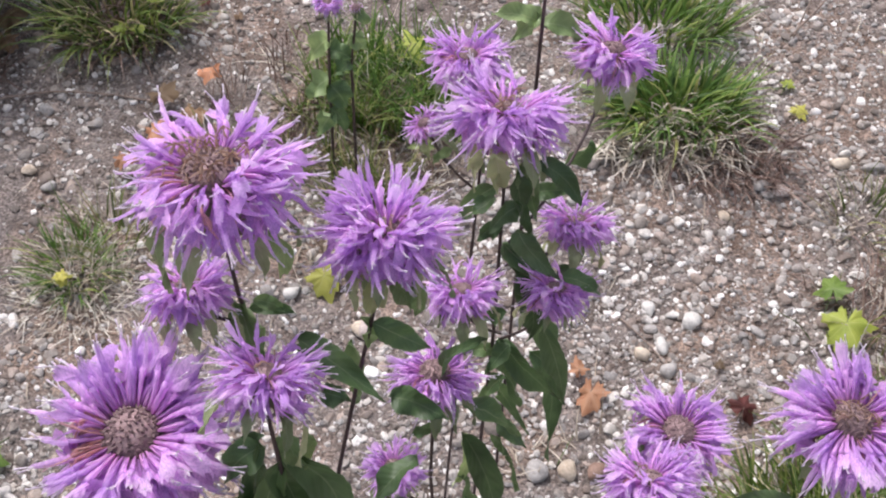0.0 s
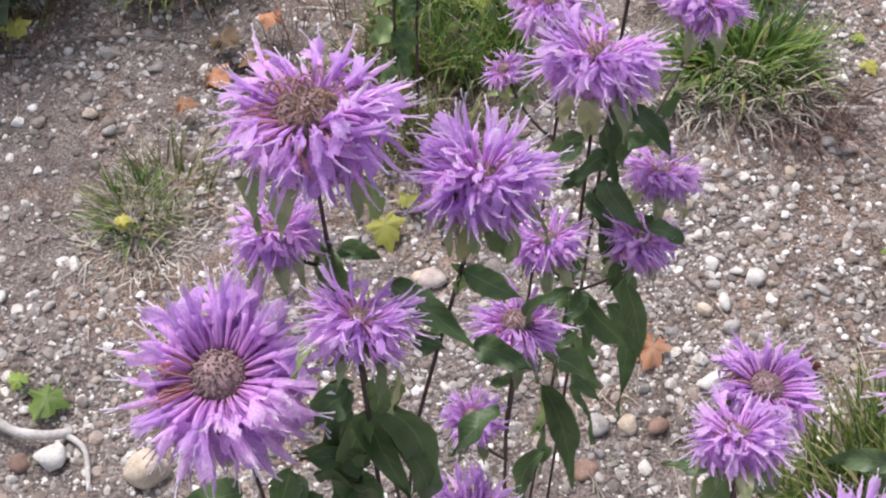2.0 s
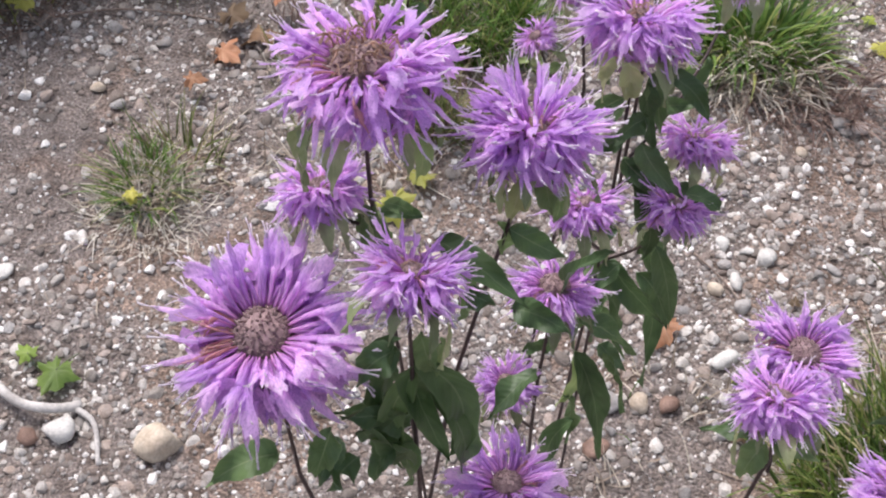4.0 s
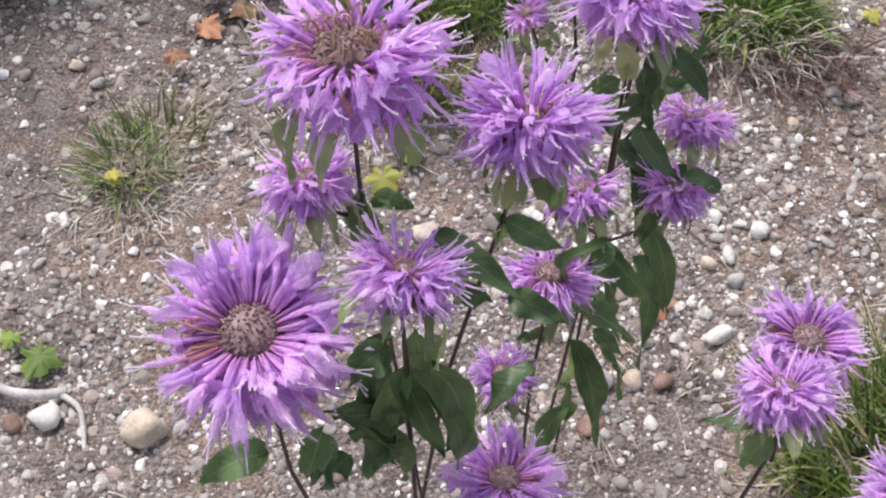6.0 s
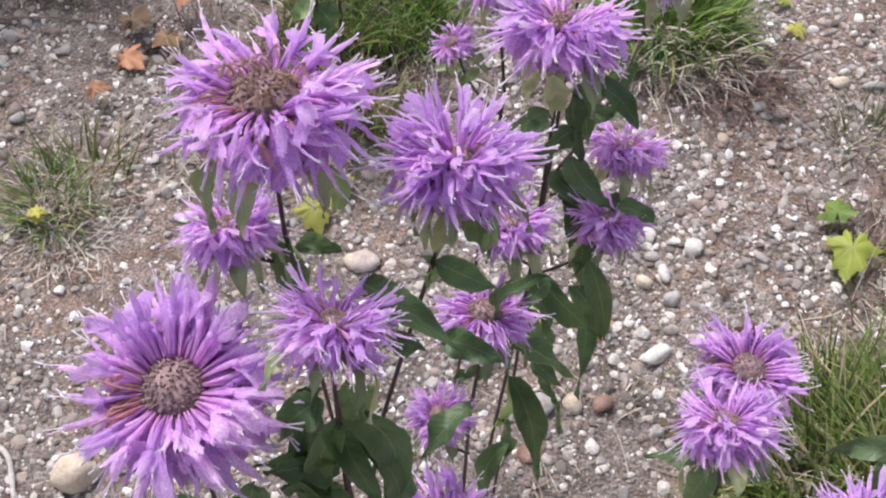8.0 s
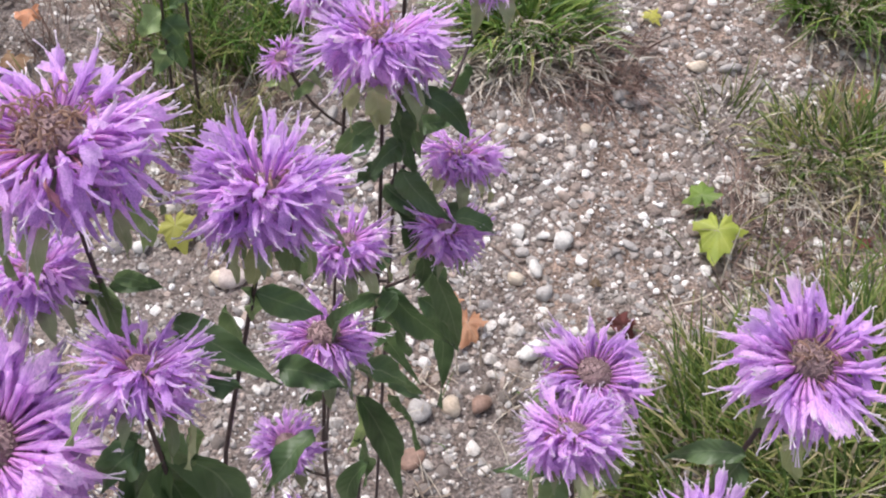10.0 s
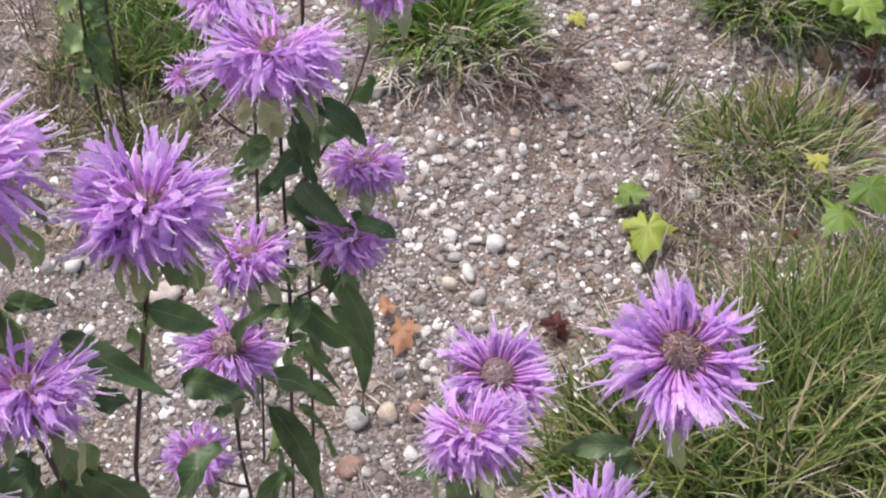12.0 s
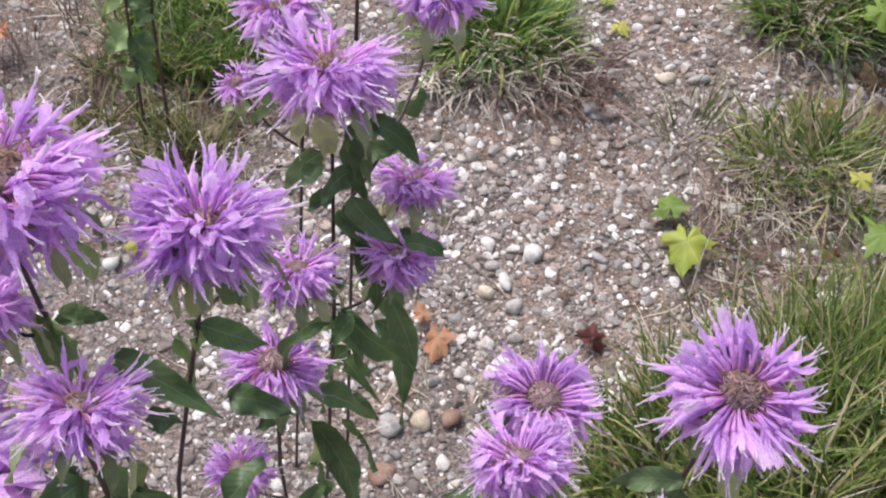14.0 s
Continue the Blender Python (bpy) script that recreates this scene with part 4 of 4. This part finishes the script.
add_leaf(left_second, (-0.05, 0.2, 0.498), (-0.044, 0.192, 0.536), 0.007, 106, 0.15, mat=PALE_LEAF)
add_leaf(left_second, (-0.054, 0.188, 0.455), (-0.072, 0.18, 0.495), 0.012, 107, 0.15, mat=MID_LEAF)
add_leaf(upper, (0.03, 0.31, 0.487), (0.049, 0.302, 0.461), 0.0115, 111, 0.15, mat=MID_LEAF)
add_leaf(upper, (0.03, 0.305, 0.463), (0.036, 0.297, 0.425), 0.0125, 112, 0.15, mat=LEAF)
add_leaf(upper, (0.031, 0.312, 0.5), (0.018, 0.304, 0.492), 0.0095, 113, 0.15, mat=MID_LEAF)
add_leaf(upper, (0.043, 0.303, 0.425), (0.055, 0.295, 0.374), 0.012, 114, 0.15, mat=MID_LEAF)
add_leaf(upper, (0.03, 0.31, 0.4), (0.019, 0.302, 0.387), 0.009, 115, 0.15, mat=LEAF)
add_leaf(upper, (0.037, 0.325, 0.51), (0.055, 0.317, 0.493), 0.0105, 116, 0.15, mat=LEAF)
add_leaf(upper, (0.026, 0.3, 0.347), (0.04, 0.292, 0.334), 0.01, 117, 0.15, mat=MID_LEAF)
tall_bud = bergamot("tall leafy wild bergamot stem in bud", (0.03, 0.37), (0.0409, 0.3899, 0.4885), (0.0393, 0.3672, 0.5672), (0, 0.1, 1), 0.006, 21, disc=0.6, full=0.3)
add_leaf(tall_bud, (0.0405, 0.3899, 0.5221), (0.0203, 0.3894, 0.5275), 0.011, 36, 0.3, (0, -0.4, 0.9), PALE_LEAF)
add_leaf(tall_bud, (0.0406, 0.3899, 0.5205), (0.0606, 0.3884, 0.5088), 0.011, 37, 0.3, (0, -0.4, 0.9), PALE_LEAF)
add_leaf(tall_bud, (0.0407, 0.3899, 0.5268), (0.0290, 0.3899, 0.5108), 0.011, 38, 0.2, (0, -0.4, 0.9), PALE_LEAF)

# ---- grass
grass_tuft((0.214, 0.805), 0.03, 0.066, 560, 110, "lush green grass tuft with a bleached skirt", 1, width=0.0032, lean=0.8, droop=1.5, sx=1.7, sy=0.8, dry_aim=-1.57)
grass_tuft((0.205, 0.912), 0.04, 0.06, 420, 50, "green grass tuft behind the flowers", 2, width=0.0026, sx=1.7, lean=0.7)
grass_tuft((0.258, 0.765), 0.04, 0.075, 0, 330, "matted rust-brown dead grass", 3, straw=RUSTY_STRAW, sx=1.2, dry_aim=-1.5, dry_lean=1.15)
grass_tuft((-0.06, 0.825), 0.055, 0.07, 800, 240, "thick olive grass on the gravel", 4, mat=GRASS, width=0.0022, clumps=26, sx=1.3)
grass_tuft((-0.083, 0.750), 0.055, 0.065, 420, 420, "thin olive grass on the gravel", 5, mat=OLIVE_GRASS, clumps=16, straw=RUSTY_STRAW)
grass_tuft((-0.314, 0.639), 0.024, 0.045, 190, 200, "half-dry green grass tuft", 6, lean=0.9)
grass_tuft((-0.284, 0.663), 0.03, 0.06, 50, 120, "half-dry green grass tuft", 26, mat=OLIVE_GRASS, lean=0.6)
grass_tuft((-0.316, 0.93), 0.04, 0.09, 420, 200, "dense green grass tuft with dry stems", 7, mat=MEADOW, width=0.0026, sx=1.4, lean=0.75, droop=1.4, straw=RUSTY_STRAW, dry_aim=-1.7)
MEAD = "long green grass bent over the gravel"
for x, y, r, length, green, dry, aim, seed in ((0.402, 0.428, 0.035, 0.11, 300, 40, 0.7, 8), (0.43, 0.41, 0.04, 0.12, 320, 60, 0.3, 9), (0.305, 0.385, 0.045, 0.1, 220, 60, 1.2, 10),
                                               (0.475, 0.438, 0.04, 0.11, 300, 60, 0.9, 11), (0.335, 0.36, 0.05, 0.12, 260, 80, 2.2, 12), (0.405, 0.365, 0.05, 0.12, 240, 130, 0.2, 13),
                                               (0.375, 0.41, 0.04, 0.11, 200, 70, 2.6, 40), (0.455, 0.375, 0.05, 0.13, 240, 80, 5.2, 41), (0.36, 0.432, 0.035, 0.075, 130, 60, 2.0, 42),
                                               (0.52, 0.42, 0.05, 0.11, 260, 60, 1.4, 43), (0.27, 0.345, 0.05, 0.1, 180, 50, 3.4, 44), (0.245, 0.41, 0.025, 0.06, 110, 30, 2.4, 47), (0.285, 0.43, 0.03, 0.07, 150, 40, 1.6, 48), (0.225, 0.365, 0.03, 0.075, 140, 30, 2.8, 49)):
    grass_tuft((x, y), r, length, green, dry, MEAD, seed, mat=MEADOW, lean=0.62, droop=1.15, width=0.0026, aim=aim, fan=0.95, dry_lean=1.2)
grass_tuft((0.39, 0.385), 0.045, 0.06, 0, 260, "matted pinkish dead grass under the green blades", 45, straw=STRAW, sx=1.4, clumps=14, dry_lean=1.3)
grass_tuft((0.44, 0.40), 0.12, 0.1, 260, 120, "thin grass filling the meadow edge", 46, mat=MEADOW, clumps=30, lean=0.8, width=0.002)
grass_tuft((0.445, 0.645), 0.03, 0.056, 300, 170, "green grass tuft with a bleached skirt", 14, mat=MEADOW, sx=1.6, lean=0.8, width=0.0021, droop=1.3)
grass_tuft((0.487, 0.62), 0.035, 0.075, 110, 130, "olive grass tuft with a bleached skirt", 15, mat=MEADOW, width=0.0026, lean=0.75, droop=1.3)
grass_tuft((0.516, 0.80), 0.04, 0.085, 480, 300, "lush green grass tuft with a straw skirt", 16, width=0.0028, sx=1.5, lean=0.7, droop=1.4, dry_aim=-1.57, dry_lean=0.95, mat=GRASS)
grass_tuft((0.596, 0.786), 0.05, 0.09, 480, 80, "lush green grass tuft with a straw skirt", 17)
grass_tuft((-0.476, 0.86), 0.05, 0.08, 140, 160, "sparse olive grass at the edge of the gravel", 18, mat=OLIVE_GRASS, straw=RUSTY_STRAW)
grass_tuft((0.208, 0.775), 0.035, 0.07, 0, 330, "bleached dead grass hanging below the tuft", 31, width=0.0034, straw=BLEACHED, sx=1.6, sy=0.6, dry_aim=-1.57, dry_lean=1.1)
grass_tuft((-0.307, 0.613), 0.032, 0.038, 0, 240, "bleached dead grass round a half-dry tuft", 32, sx=1.3, straw=BLEACHED)
grass_tuft((0.435, 0.615), 0.04, 0.055, 30, 330, "bleached dead grass below the tuft", 33, straw=BLEACHED, sx=1.6, sy=0.6, mat=OLIVE_GRASS, dry_aim=-1.57, dry_lean=1.1)
grass_tuft((-0.112, 0.724), 0.06, 0.05, 40, 300, "bleached dead grass on the gravel", 34, sx=1.5, mat=OLIVE_GRASS, clumps=12)
grass_tuft((0.100, 0.409), 0.05, 0.045, 8, 60, "fallen straw on the gravel", 35, sx=1.5, clumps=8)
grass_tuft((0.395, 0.56), 0.06, 0.06, 40, 420, "thin dry grass matted on the soil", 36, sx=1.4, clumps=22, mat=OLIVE_GRASS, straw=RUSTY_STRAW, dry_lean=1.35)
grass_tuft((0.367, 0.683), 0.03, 0.05, 40, 60, "thin dry grass on the soil", 37, mat=OLIVE_GRASS)
grass_tuft((0.058, 0.710), 0.42, 0.05, 0, 170, "loose straw scattered over the gravel", 38, width=0.0014, dry_lean=1.5, clumps=90)
grass_tuft((-0.161, 0.847), 0.05, 0.08, 0, 60, "thin dead weed stalks on the gravel", 39, straw=RUSTY_STRAW, dry_lean=0.35, clumps=10)

# ---- maple seedlings and fallen leaves
YG = "yellow-green maple seedling leaf over the gravel"
maple_leaf((0.325, 0.566), 0.06, MAPLE_GREEN, 250, YG, 1, 0.02, (10, 15))
maple_leaf((0.320, 0.600), 0.044, MAPLE_LIME, 75, YG, 2, 0.02, (-20, 10))
maple_leaf((-0.099, 0.618), 0.048, MAPLE_YELLOW, 280, "yellow maple leaf over the gravel", 3, 0.015, (15, 20))
maple_leaf((-0.080, 0.644), 0.036, MAPLE_YELLOW, 30, "yellow maple leaf over the gravel", 4, 0.015, (-15, 10))
maple_leaf((-0.316, 0.617), 0.022, MAPLE_YELLOW, 270, "small yellow maple leaf in the grass", 5, 0.02)
maple_leaf((-0.304, 0.897), 0.022, MAPLE_GREEN, 200, "small yellow-green leaf in the grass", 6, 0.03)
maple_leaf((-0.288, 0.896), 0.022, MAPLE_GREEN, 300, "small yellow-green leaf in the grass", 7, 0.03)
maple_leaf((-0.281, 0.933), 0.034, MAPLE_GREEN, 320, "small yellow-green leaf in the grass", 8, 0.04)
maple_leaf((0.326, 0.803), 0.026, MAPLE_YELLOW, 300, "yellow maple leaf on the gravel", 9, 0.008)
maple_leaf((0.322, 0.835), 0.02, MAPLE_GREEN, 60, YG, 10, 0.008)
maple_leaf((-0.026, 0.868), 0.06, MAPLE_GREEN, 20, "yellow leaf among the grass", 11, 0.03)
maple_leaf((-0.447, 0.823), 0.042, MAPLE_YELLOW, 290, "yellow maple leaf at the grass edge", 12, 0.03)
maple_leaf((-0.349, 0.455), 0.048, MAPLE_LIME, 250, "green maple seedling leaf over the gravel", 13, 0.012)
maple_leaf((-0.373, 0.468), 0.026, MAPLE_LIME, 140, "green maple seedling leaf over the gravel", 14, 0.012)
maple_leaf((0.457, 0.521), 0.05, MAPLE_LIME, 220, "green maple seedling leaf in the grass", 15, 0.07)
maple_leaf((0.483, 0.536), 0.06, MAPLE_LIME, 300, "green maple seedling leaf in the grass", 16, 0.08)
maple_leaf((0.468, 0.587), 0.03, MAPLE_YELLOW, 30, "small yellow leaf in the grass", 17, 0.05)
maple_leaf((0.544, 0.716), 0.06, MAPLE_LIME, 30, "green maple seedling leaf in the grass", 18, 0.08)
for x, y, turn, seed in ((0.556, 0.700, 120, 50), (0.578, 0.735, 210, 51), (0.530, 0.738, 300, 52), (0.600, 0.705, 20, 53)):
    maple_leaf((x, y), 0.052, MAPLE_LIME, turn, "green maple seedling leaf in the grass", seed, 0.075, (seed % 3 * 9 - 9, 12))
maple_leaf((0.115, 0.508), 0.042, MAPLE_ORANGE, 250, "curled orange maple leaf on the gravel", 19, 0.01, (20, 10))
maple_leaf((0.107, 0.527), 0.024, MAPLE_ORANGE, 100, "curled orange maple leaf on the gravel", 20, 0.012)
maple_leaf((-0.258, 0.818), 0.044, MAPLE_BROWN, 60, "orange-brown maple leaf on a thin stalk", 21, 0.02)
maple_leaf((-0.213, 0.835), 0.034, MAPLE_ORANGE, 150, "orange-brown maple leaf on a thin stalk", 22, 0.03)
maple_leaf((-0.284, 0.742), 0.03, MAPLE_ORANGE, 10, "orange-brown maple leaf on a thin stalk", 23, 0.02)
maple_leaf((0.232, 0.490), 0.036, MAPLE_RED, 60, "dark red maple leaf on the gravel", 24, 0.012, (25, 10))
maple_leaf((0.467, 0.694), 0.048, MAPLE_BROWN, 60, "brown fallen maple leaf by the grass", 25, 0.01)
maple_leaf((0.496, 0.686), 0.052, MAPLE_BROWN, 200, "brown fallen maple leaf by the grass", 26, 0.01)
maple_leaf((0.528, 0.675), 0.05, MAPLE_BROWN, 320, "brown fallen maple leaf by the grass", 27, 0.01)
maple_leaf((0.446, 0.549), 0.022, MAPLE_RED, 120, "dark red scrap of leaf on the soil", 28, 0.006)
maple_leaf((-0.233, 0.951), 0.014, MAPLE_RED, 120, "dark red scrap of leaf on the soil", 29, 0.006)
maple_leaf((0.276, 0.787), 0.024, MAPLE_RED, 40, "dark red leaf scrap beside the grass tuft", 30, 0.012)
maple_leaf((0.220, 0.533), 0.014, MAPLE_BROWN, 80, "small tan leaf scrap on the gravel", 31, 0.006)
maple_leaf((-0.198, 0.935), 0.016, MAPLE_BROWN, 200, "small tan leaf scrap on the gravel", 32, 0.006)
maple_leaf((0.167, 0.421), 0.03, MAPLE_BROWN, 140, "brown leaf scrap on the gravel", 33, 0.006)
maple_leaf((-0.270, 0.957), 0.03, MAPLE_GREEN, 40, "small yellow-green leaf in the grass", 34, 0.04)
maple_leaf((-0.315, 0.615), 0.018, MAPLE_YELLOW, 190, "small yellow maple leaf in the grass", 35, 0.025)

# litter; the six leaves beyond x = -0.42 also stand in for shade there
_rng = np.random.default_rng(77)
for k, (cx, cy, mat) in enumerate(((0.55, 0.66, MAPLE_BROWN), (0.575, 0.69, MAPLE_RED), (0.59, 0.65, MAPLE_BROWN), (0.54, 0.71, MAPLE_BROWN), (0.585, 0.73, MAPLE_RED), (0.56, 0.625, MAPLE_BROWN), (0.61, 0.70, MAPLE_BROWN),
                                   (-0.45, 0.87, MAPLE_BROWN), (-0.475, 0.845, MAPLE_BROWN), (-0.43, 0.90, MAPLE_BROWN), (-0.5, 0.87, MAPLE_RED), (-0.46, 0.92, MAPLE_BROWN), (-0.425, 0.935, MAPLE_BROWN),
                                   (-0.235, 0.80, MAPLE_BROWN), (-0.265, 0.79, MAPLE_ORANGE))):
    maple_leaf((cx + _rng.normal() * 0.006, cy + _rng.normal() * 0.006), _rng.uniform(0.035, 0.055), mat, _rng.uniform(0, 360), "withered brown maple leaf in the litter", 60 + k, 0.008, (_rng.normal() * 18, _rng.normal() * 18), stalk=False)

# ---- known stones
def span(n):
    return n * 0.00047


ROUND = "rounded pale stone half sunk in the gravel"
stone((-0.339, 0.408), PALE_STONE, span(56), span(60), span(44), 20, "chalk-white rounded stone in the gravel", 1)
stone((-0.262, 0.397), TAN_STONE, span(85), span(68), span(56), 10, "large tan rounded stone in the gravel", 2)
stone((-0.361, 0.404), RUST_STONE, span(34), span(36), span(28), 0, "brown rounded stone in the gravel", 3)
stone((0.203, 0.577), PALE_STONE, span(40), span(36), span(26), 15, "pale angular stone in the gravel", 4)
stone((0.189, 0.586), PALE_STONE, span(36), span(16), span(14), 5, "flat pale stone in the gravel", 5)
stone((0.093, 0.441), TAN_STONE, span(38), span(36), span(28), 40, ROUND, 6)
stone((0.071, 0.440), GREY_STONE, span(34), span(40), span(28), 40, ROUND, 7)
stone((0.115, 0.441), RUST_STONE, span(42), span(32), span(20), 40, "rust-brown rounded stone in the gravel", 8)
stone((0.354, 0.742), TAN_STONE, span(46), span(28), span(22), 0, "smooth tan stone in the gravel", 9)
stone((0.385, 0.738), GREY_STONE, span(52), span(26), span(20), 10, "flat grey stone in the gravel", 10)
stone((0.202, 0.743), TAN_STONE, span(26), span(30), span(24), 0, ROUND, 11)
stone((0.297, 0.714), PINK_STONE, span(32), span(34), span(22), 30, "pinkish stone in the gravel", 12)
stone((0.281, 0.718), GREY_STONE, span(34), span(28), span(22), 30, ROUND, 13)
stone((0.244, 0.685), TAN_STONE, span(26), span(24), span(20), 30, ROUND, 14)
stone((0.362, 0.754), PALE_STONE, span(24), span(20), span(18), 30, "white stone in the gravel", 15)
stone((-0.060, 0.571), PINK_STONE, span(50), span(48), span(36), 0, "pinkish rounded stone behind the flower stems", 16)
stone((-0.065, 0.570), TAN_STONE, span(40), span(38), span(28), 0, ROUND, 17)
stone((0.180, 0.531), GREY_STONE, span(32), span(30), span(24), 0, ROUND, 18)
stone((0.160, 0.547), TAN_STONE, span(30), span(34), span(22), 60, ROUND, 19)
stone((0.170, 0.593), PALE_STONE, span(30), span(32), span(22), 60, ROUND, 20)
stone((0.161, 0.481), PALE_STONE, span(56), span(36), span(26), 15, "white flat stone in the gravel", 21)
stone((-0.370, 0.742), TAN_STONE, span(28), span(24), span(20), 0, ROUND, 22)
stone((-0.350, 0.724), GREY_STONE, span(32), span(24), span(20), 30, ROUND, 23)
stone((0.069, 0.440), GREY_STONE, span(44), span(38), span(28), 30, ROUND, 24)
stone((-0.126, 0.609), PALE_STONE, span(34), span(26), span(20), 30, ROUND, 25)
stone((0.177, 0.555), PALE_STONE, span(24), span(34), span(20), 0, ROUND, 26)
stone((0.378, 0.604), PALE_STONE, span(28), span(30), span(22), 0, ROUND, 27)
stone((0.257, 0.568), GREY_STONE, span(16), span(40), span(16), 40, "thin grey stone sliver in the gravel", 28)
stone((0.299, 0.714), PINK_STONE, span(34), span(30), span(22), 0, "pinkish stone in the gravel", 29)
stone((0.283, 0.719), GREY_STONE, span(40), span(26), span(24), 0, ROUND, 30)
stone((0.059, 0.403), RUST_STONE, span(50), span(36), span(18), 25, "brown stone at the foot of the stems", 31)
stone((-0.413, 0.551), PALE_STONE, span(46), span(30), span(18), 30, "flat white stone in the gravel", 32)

# ---- the bleached root and dead twigs
def stick(name, label, points, radii, mat, side=()):
    base = Vector((points[0][0], points[0][1], ground_z(*points[0][:2])))
    thing = new(name)
    thing.location = base
    tagged(thing, label, name)
    line = [Vector((x, y, ground_z(x, y) + h)) - base for x, y, h in points]
    smooth = []
    for i in range(len(line) - 1):
        p0, p1, p2, p3 = line[max(i - 1, 0)], line[i], line[i + 1], line[min(i + 2, len(line) - 1)]
        for k in range(5):
            s = k / 5
            smooth.append(0.5 * ((2 * p1) + (p2 - p0) * s + (2 * p0 - 5 * p1 + 4 * p2 - p3) * s * s + (3 * p1 - p0 - 3 * p2 + p3) * s ** 3))
    smooth.append(line[-1])
    n = len(smooth)
    rad = [radii[0] + (radii[1] - radii[0]) * i / (n - 1) for i in range(n)]
    rad = [r * (1 + 0.14 * noise.noise((i * 0.9, r * 1000, 1.0))) for i, r in enumerate(rad)]
    v, f = tube(smooth, rad, 7)
    child("shaft", mesh_of("shaft", v, f, mat), thing)
    return thing


def on(at, h):
    return (at[0], at[1], h)


stick("root", "bleached grey root arching over the gravel", [on((-0.408, 0.473), 0.0), on((-0.394, 0.445), 0.008), on((-0.370, 0.426), 0.014), on((-0.343, 0.423), 0.012), on((-0.327, 0.429), 0.006)], (0.0036, 0.0042), ROOT)
stick("root", "thin forked end of the bleached root", [on((-0.331, 0.427), 0.007), on((-0.313, 0.413), 0.006), on((-0.305, 0.381), 0.0)], (0.003, 0.0016), ROOT)
stick("twig", "thin dead twig on the gravel", [on((0.335, 0.900), 0.002), on((0.362, 0.915), 0.03), on((0.391, 0.954), 0.04)], (0.0012, 0.0006), TWIG)
stick("twig", "thin dead twig on the gravel", [on((0.337, 0.896), 0.002), on((0.356, 0.927), 0.03), on((0.374, 0.950), 0.03)], (0.001, 0.0005), TWIG)
stick("twig", "dry upright straw stem", [on((-0.188, 0.858), 0.0), on((-0.195, 0.892), 0.02), on((-0.211, 0.963), 0.03)], (0.0014, 0.0007), TWIG)
stick("twig", "long thin dead twig on the soil", [on((-0.420, 0.827), 0.002), on((-0.368, 0.834), 0.004), on((-0.314, 0.834), 0.003), on((-0.260, 0.823), 0.002)], (0.001, 0.0008), TWIG)
stick("twig", "long thin dead twig on the soil", [on((0.146, 0.584), 0.003), on((0.168, 0.554), 0.004), on((0.184, 0.520), 0.003)], (0.0008, 0.0005), TWIG)


# ---- the low shrub at the edge of the gravel, and unseen ones added to shade it
def shrub(at, seed, label, size=1.0):
    rng = np.random.default_rng(seed)
    thing = new("shrub")
    thing.location = (at[0], at[1], ground_z(*at) - 0.003)
    tagged(thing, label, "shrub")
    for k in range(round(9 * size)):
        a = rng.uniform(0, 6.283)
        top = Vector((math.cos(a) * rng.uniform(0.02, 0.09) * size, math.sin(a) * rng.uniform(0.02, 0.09) * size, rng.uniform(0.05, 0.13) * size))
        line = bezier((0, 0, 0), (top.x * 0.3, top.y * 0.3, top.z * 0.7), top, 8)
        v, f = tube(line, [0.0022 - 0.0016 * i / 8 for i in range(9)], 5)
        child("branch", mesh_of("branch", v, f, STEM), thing)
        for q in range(15):
            p = line[1 + q % 8]
            w = rng.uniform(0, 6.283)
            L = rng.uniform(0.025, 0.045)
            tip = p + Vector((math.cos(w) * L, math.sin(w) * L, rng.uniform(-0.01, 0.015)))
            child("leaf", leaf_mesh(p, (p + tip) / 2 + Vector((0, 0, 0.006)), tip, L * 0.55, (0, 0, 1), SHRUB_LEAF if q % 7 else LEAF, (0, 0, 0), 0.2, 0.2, seed * 100 + k * 11 + q), thing)
    return thing


shrub((-0.478, 0.885), 1, "dark green leafy shrub, mostly out of view, shading the gravel edge")
shrub((-0.455, 0.965), 2, "dark green leafy shrub, mostly out of view, shading the gravel edge", 1.2)
# two larger shrubs added out of view to cast shade on the corner
shrub((-0.585, 0.96), 3, "dark green leafy shrub, mostly out of view, shading the gravel edge", 2.6)
shrub((-0.49, 1.06), 4, "dark green leafy shrub, mostly out of view, shading the gravel edge", 2.2)
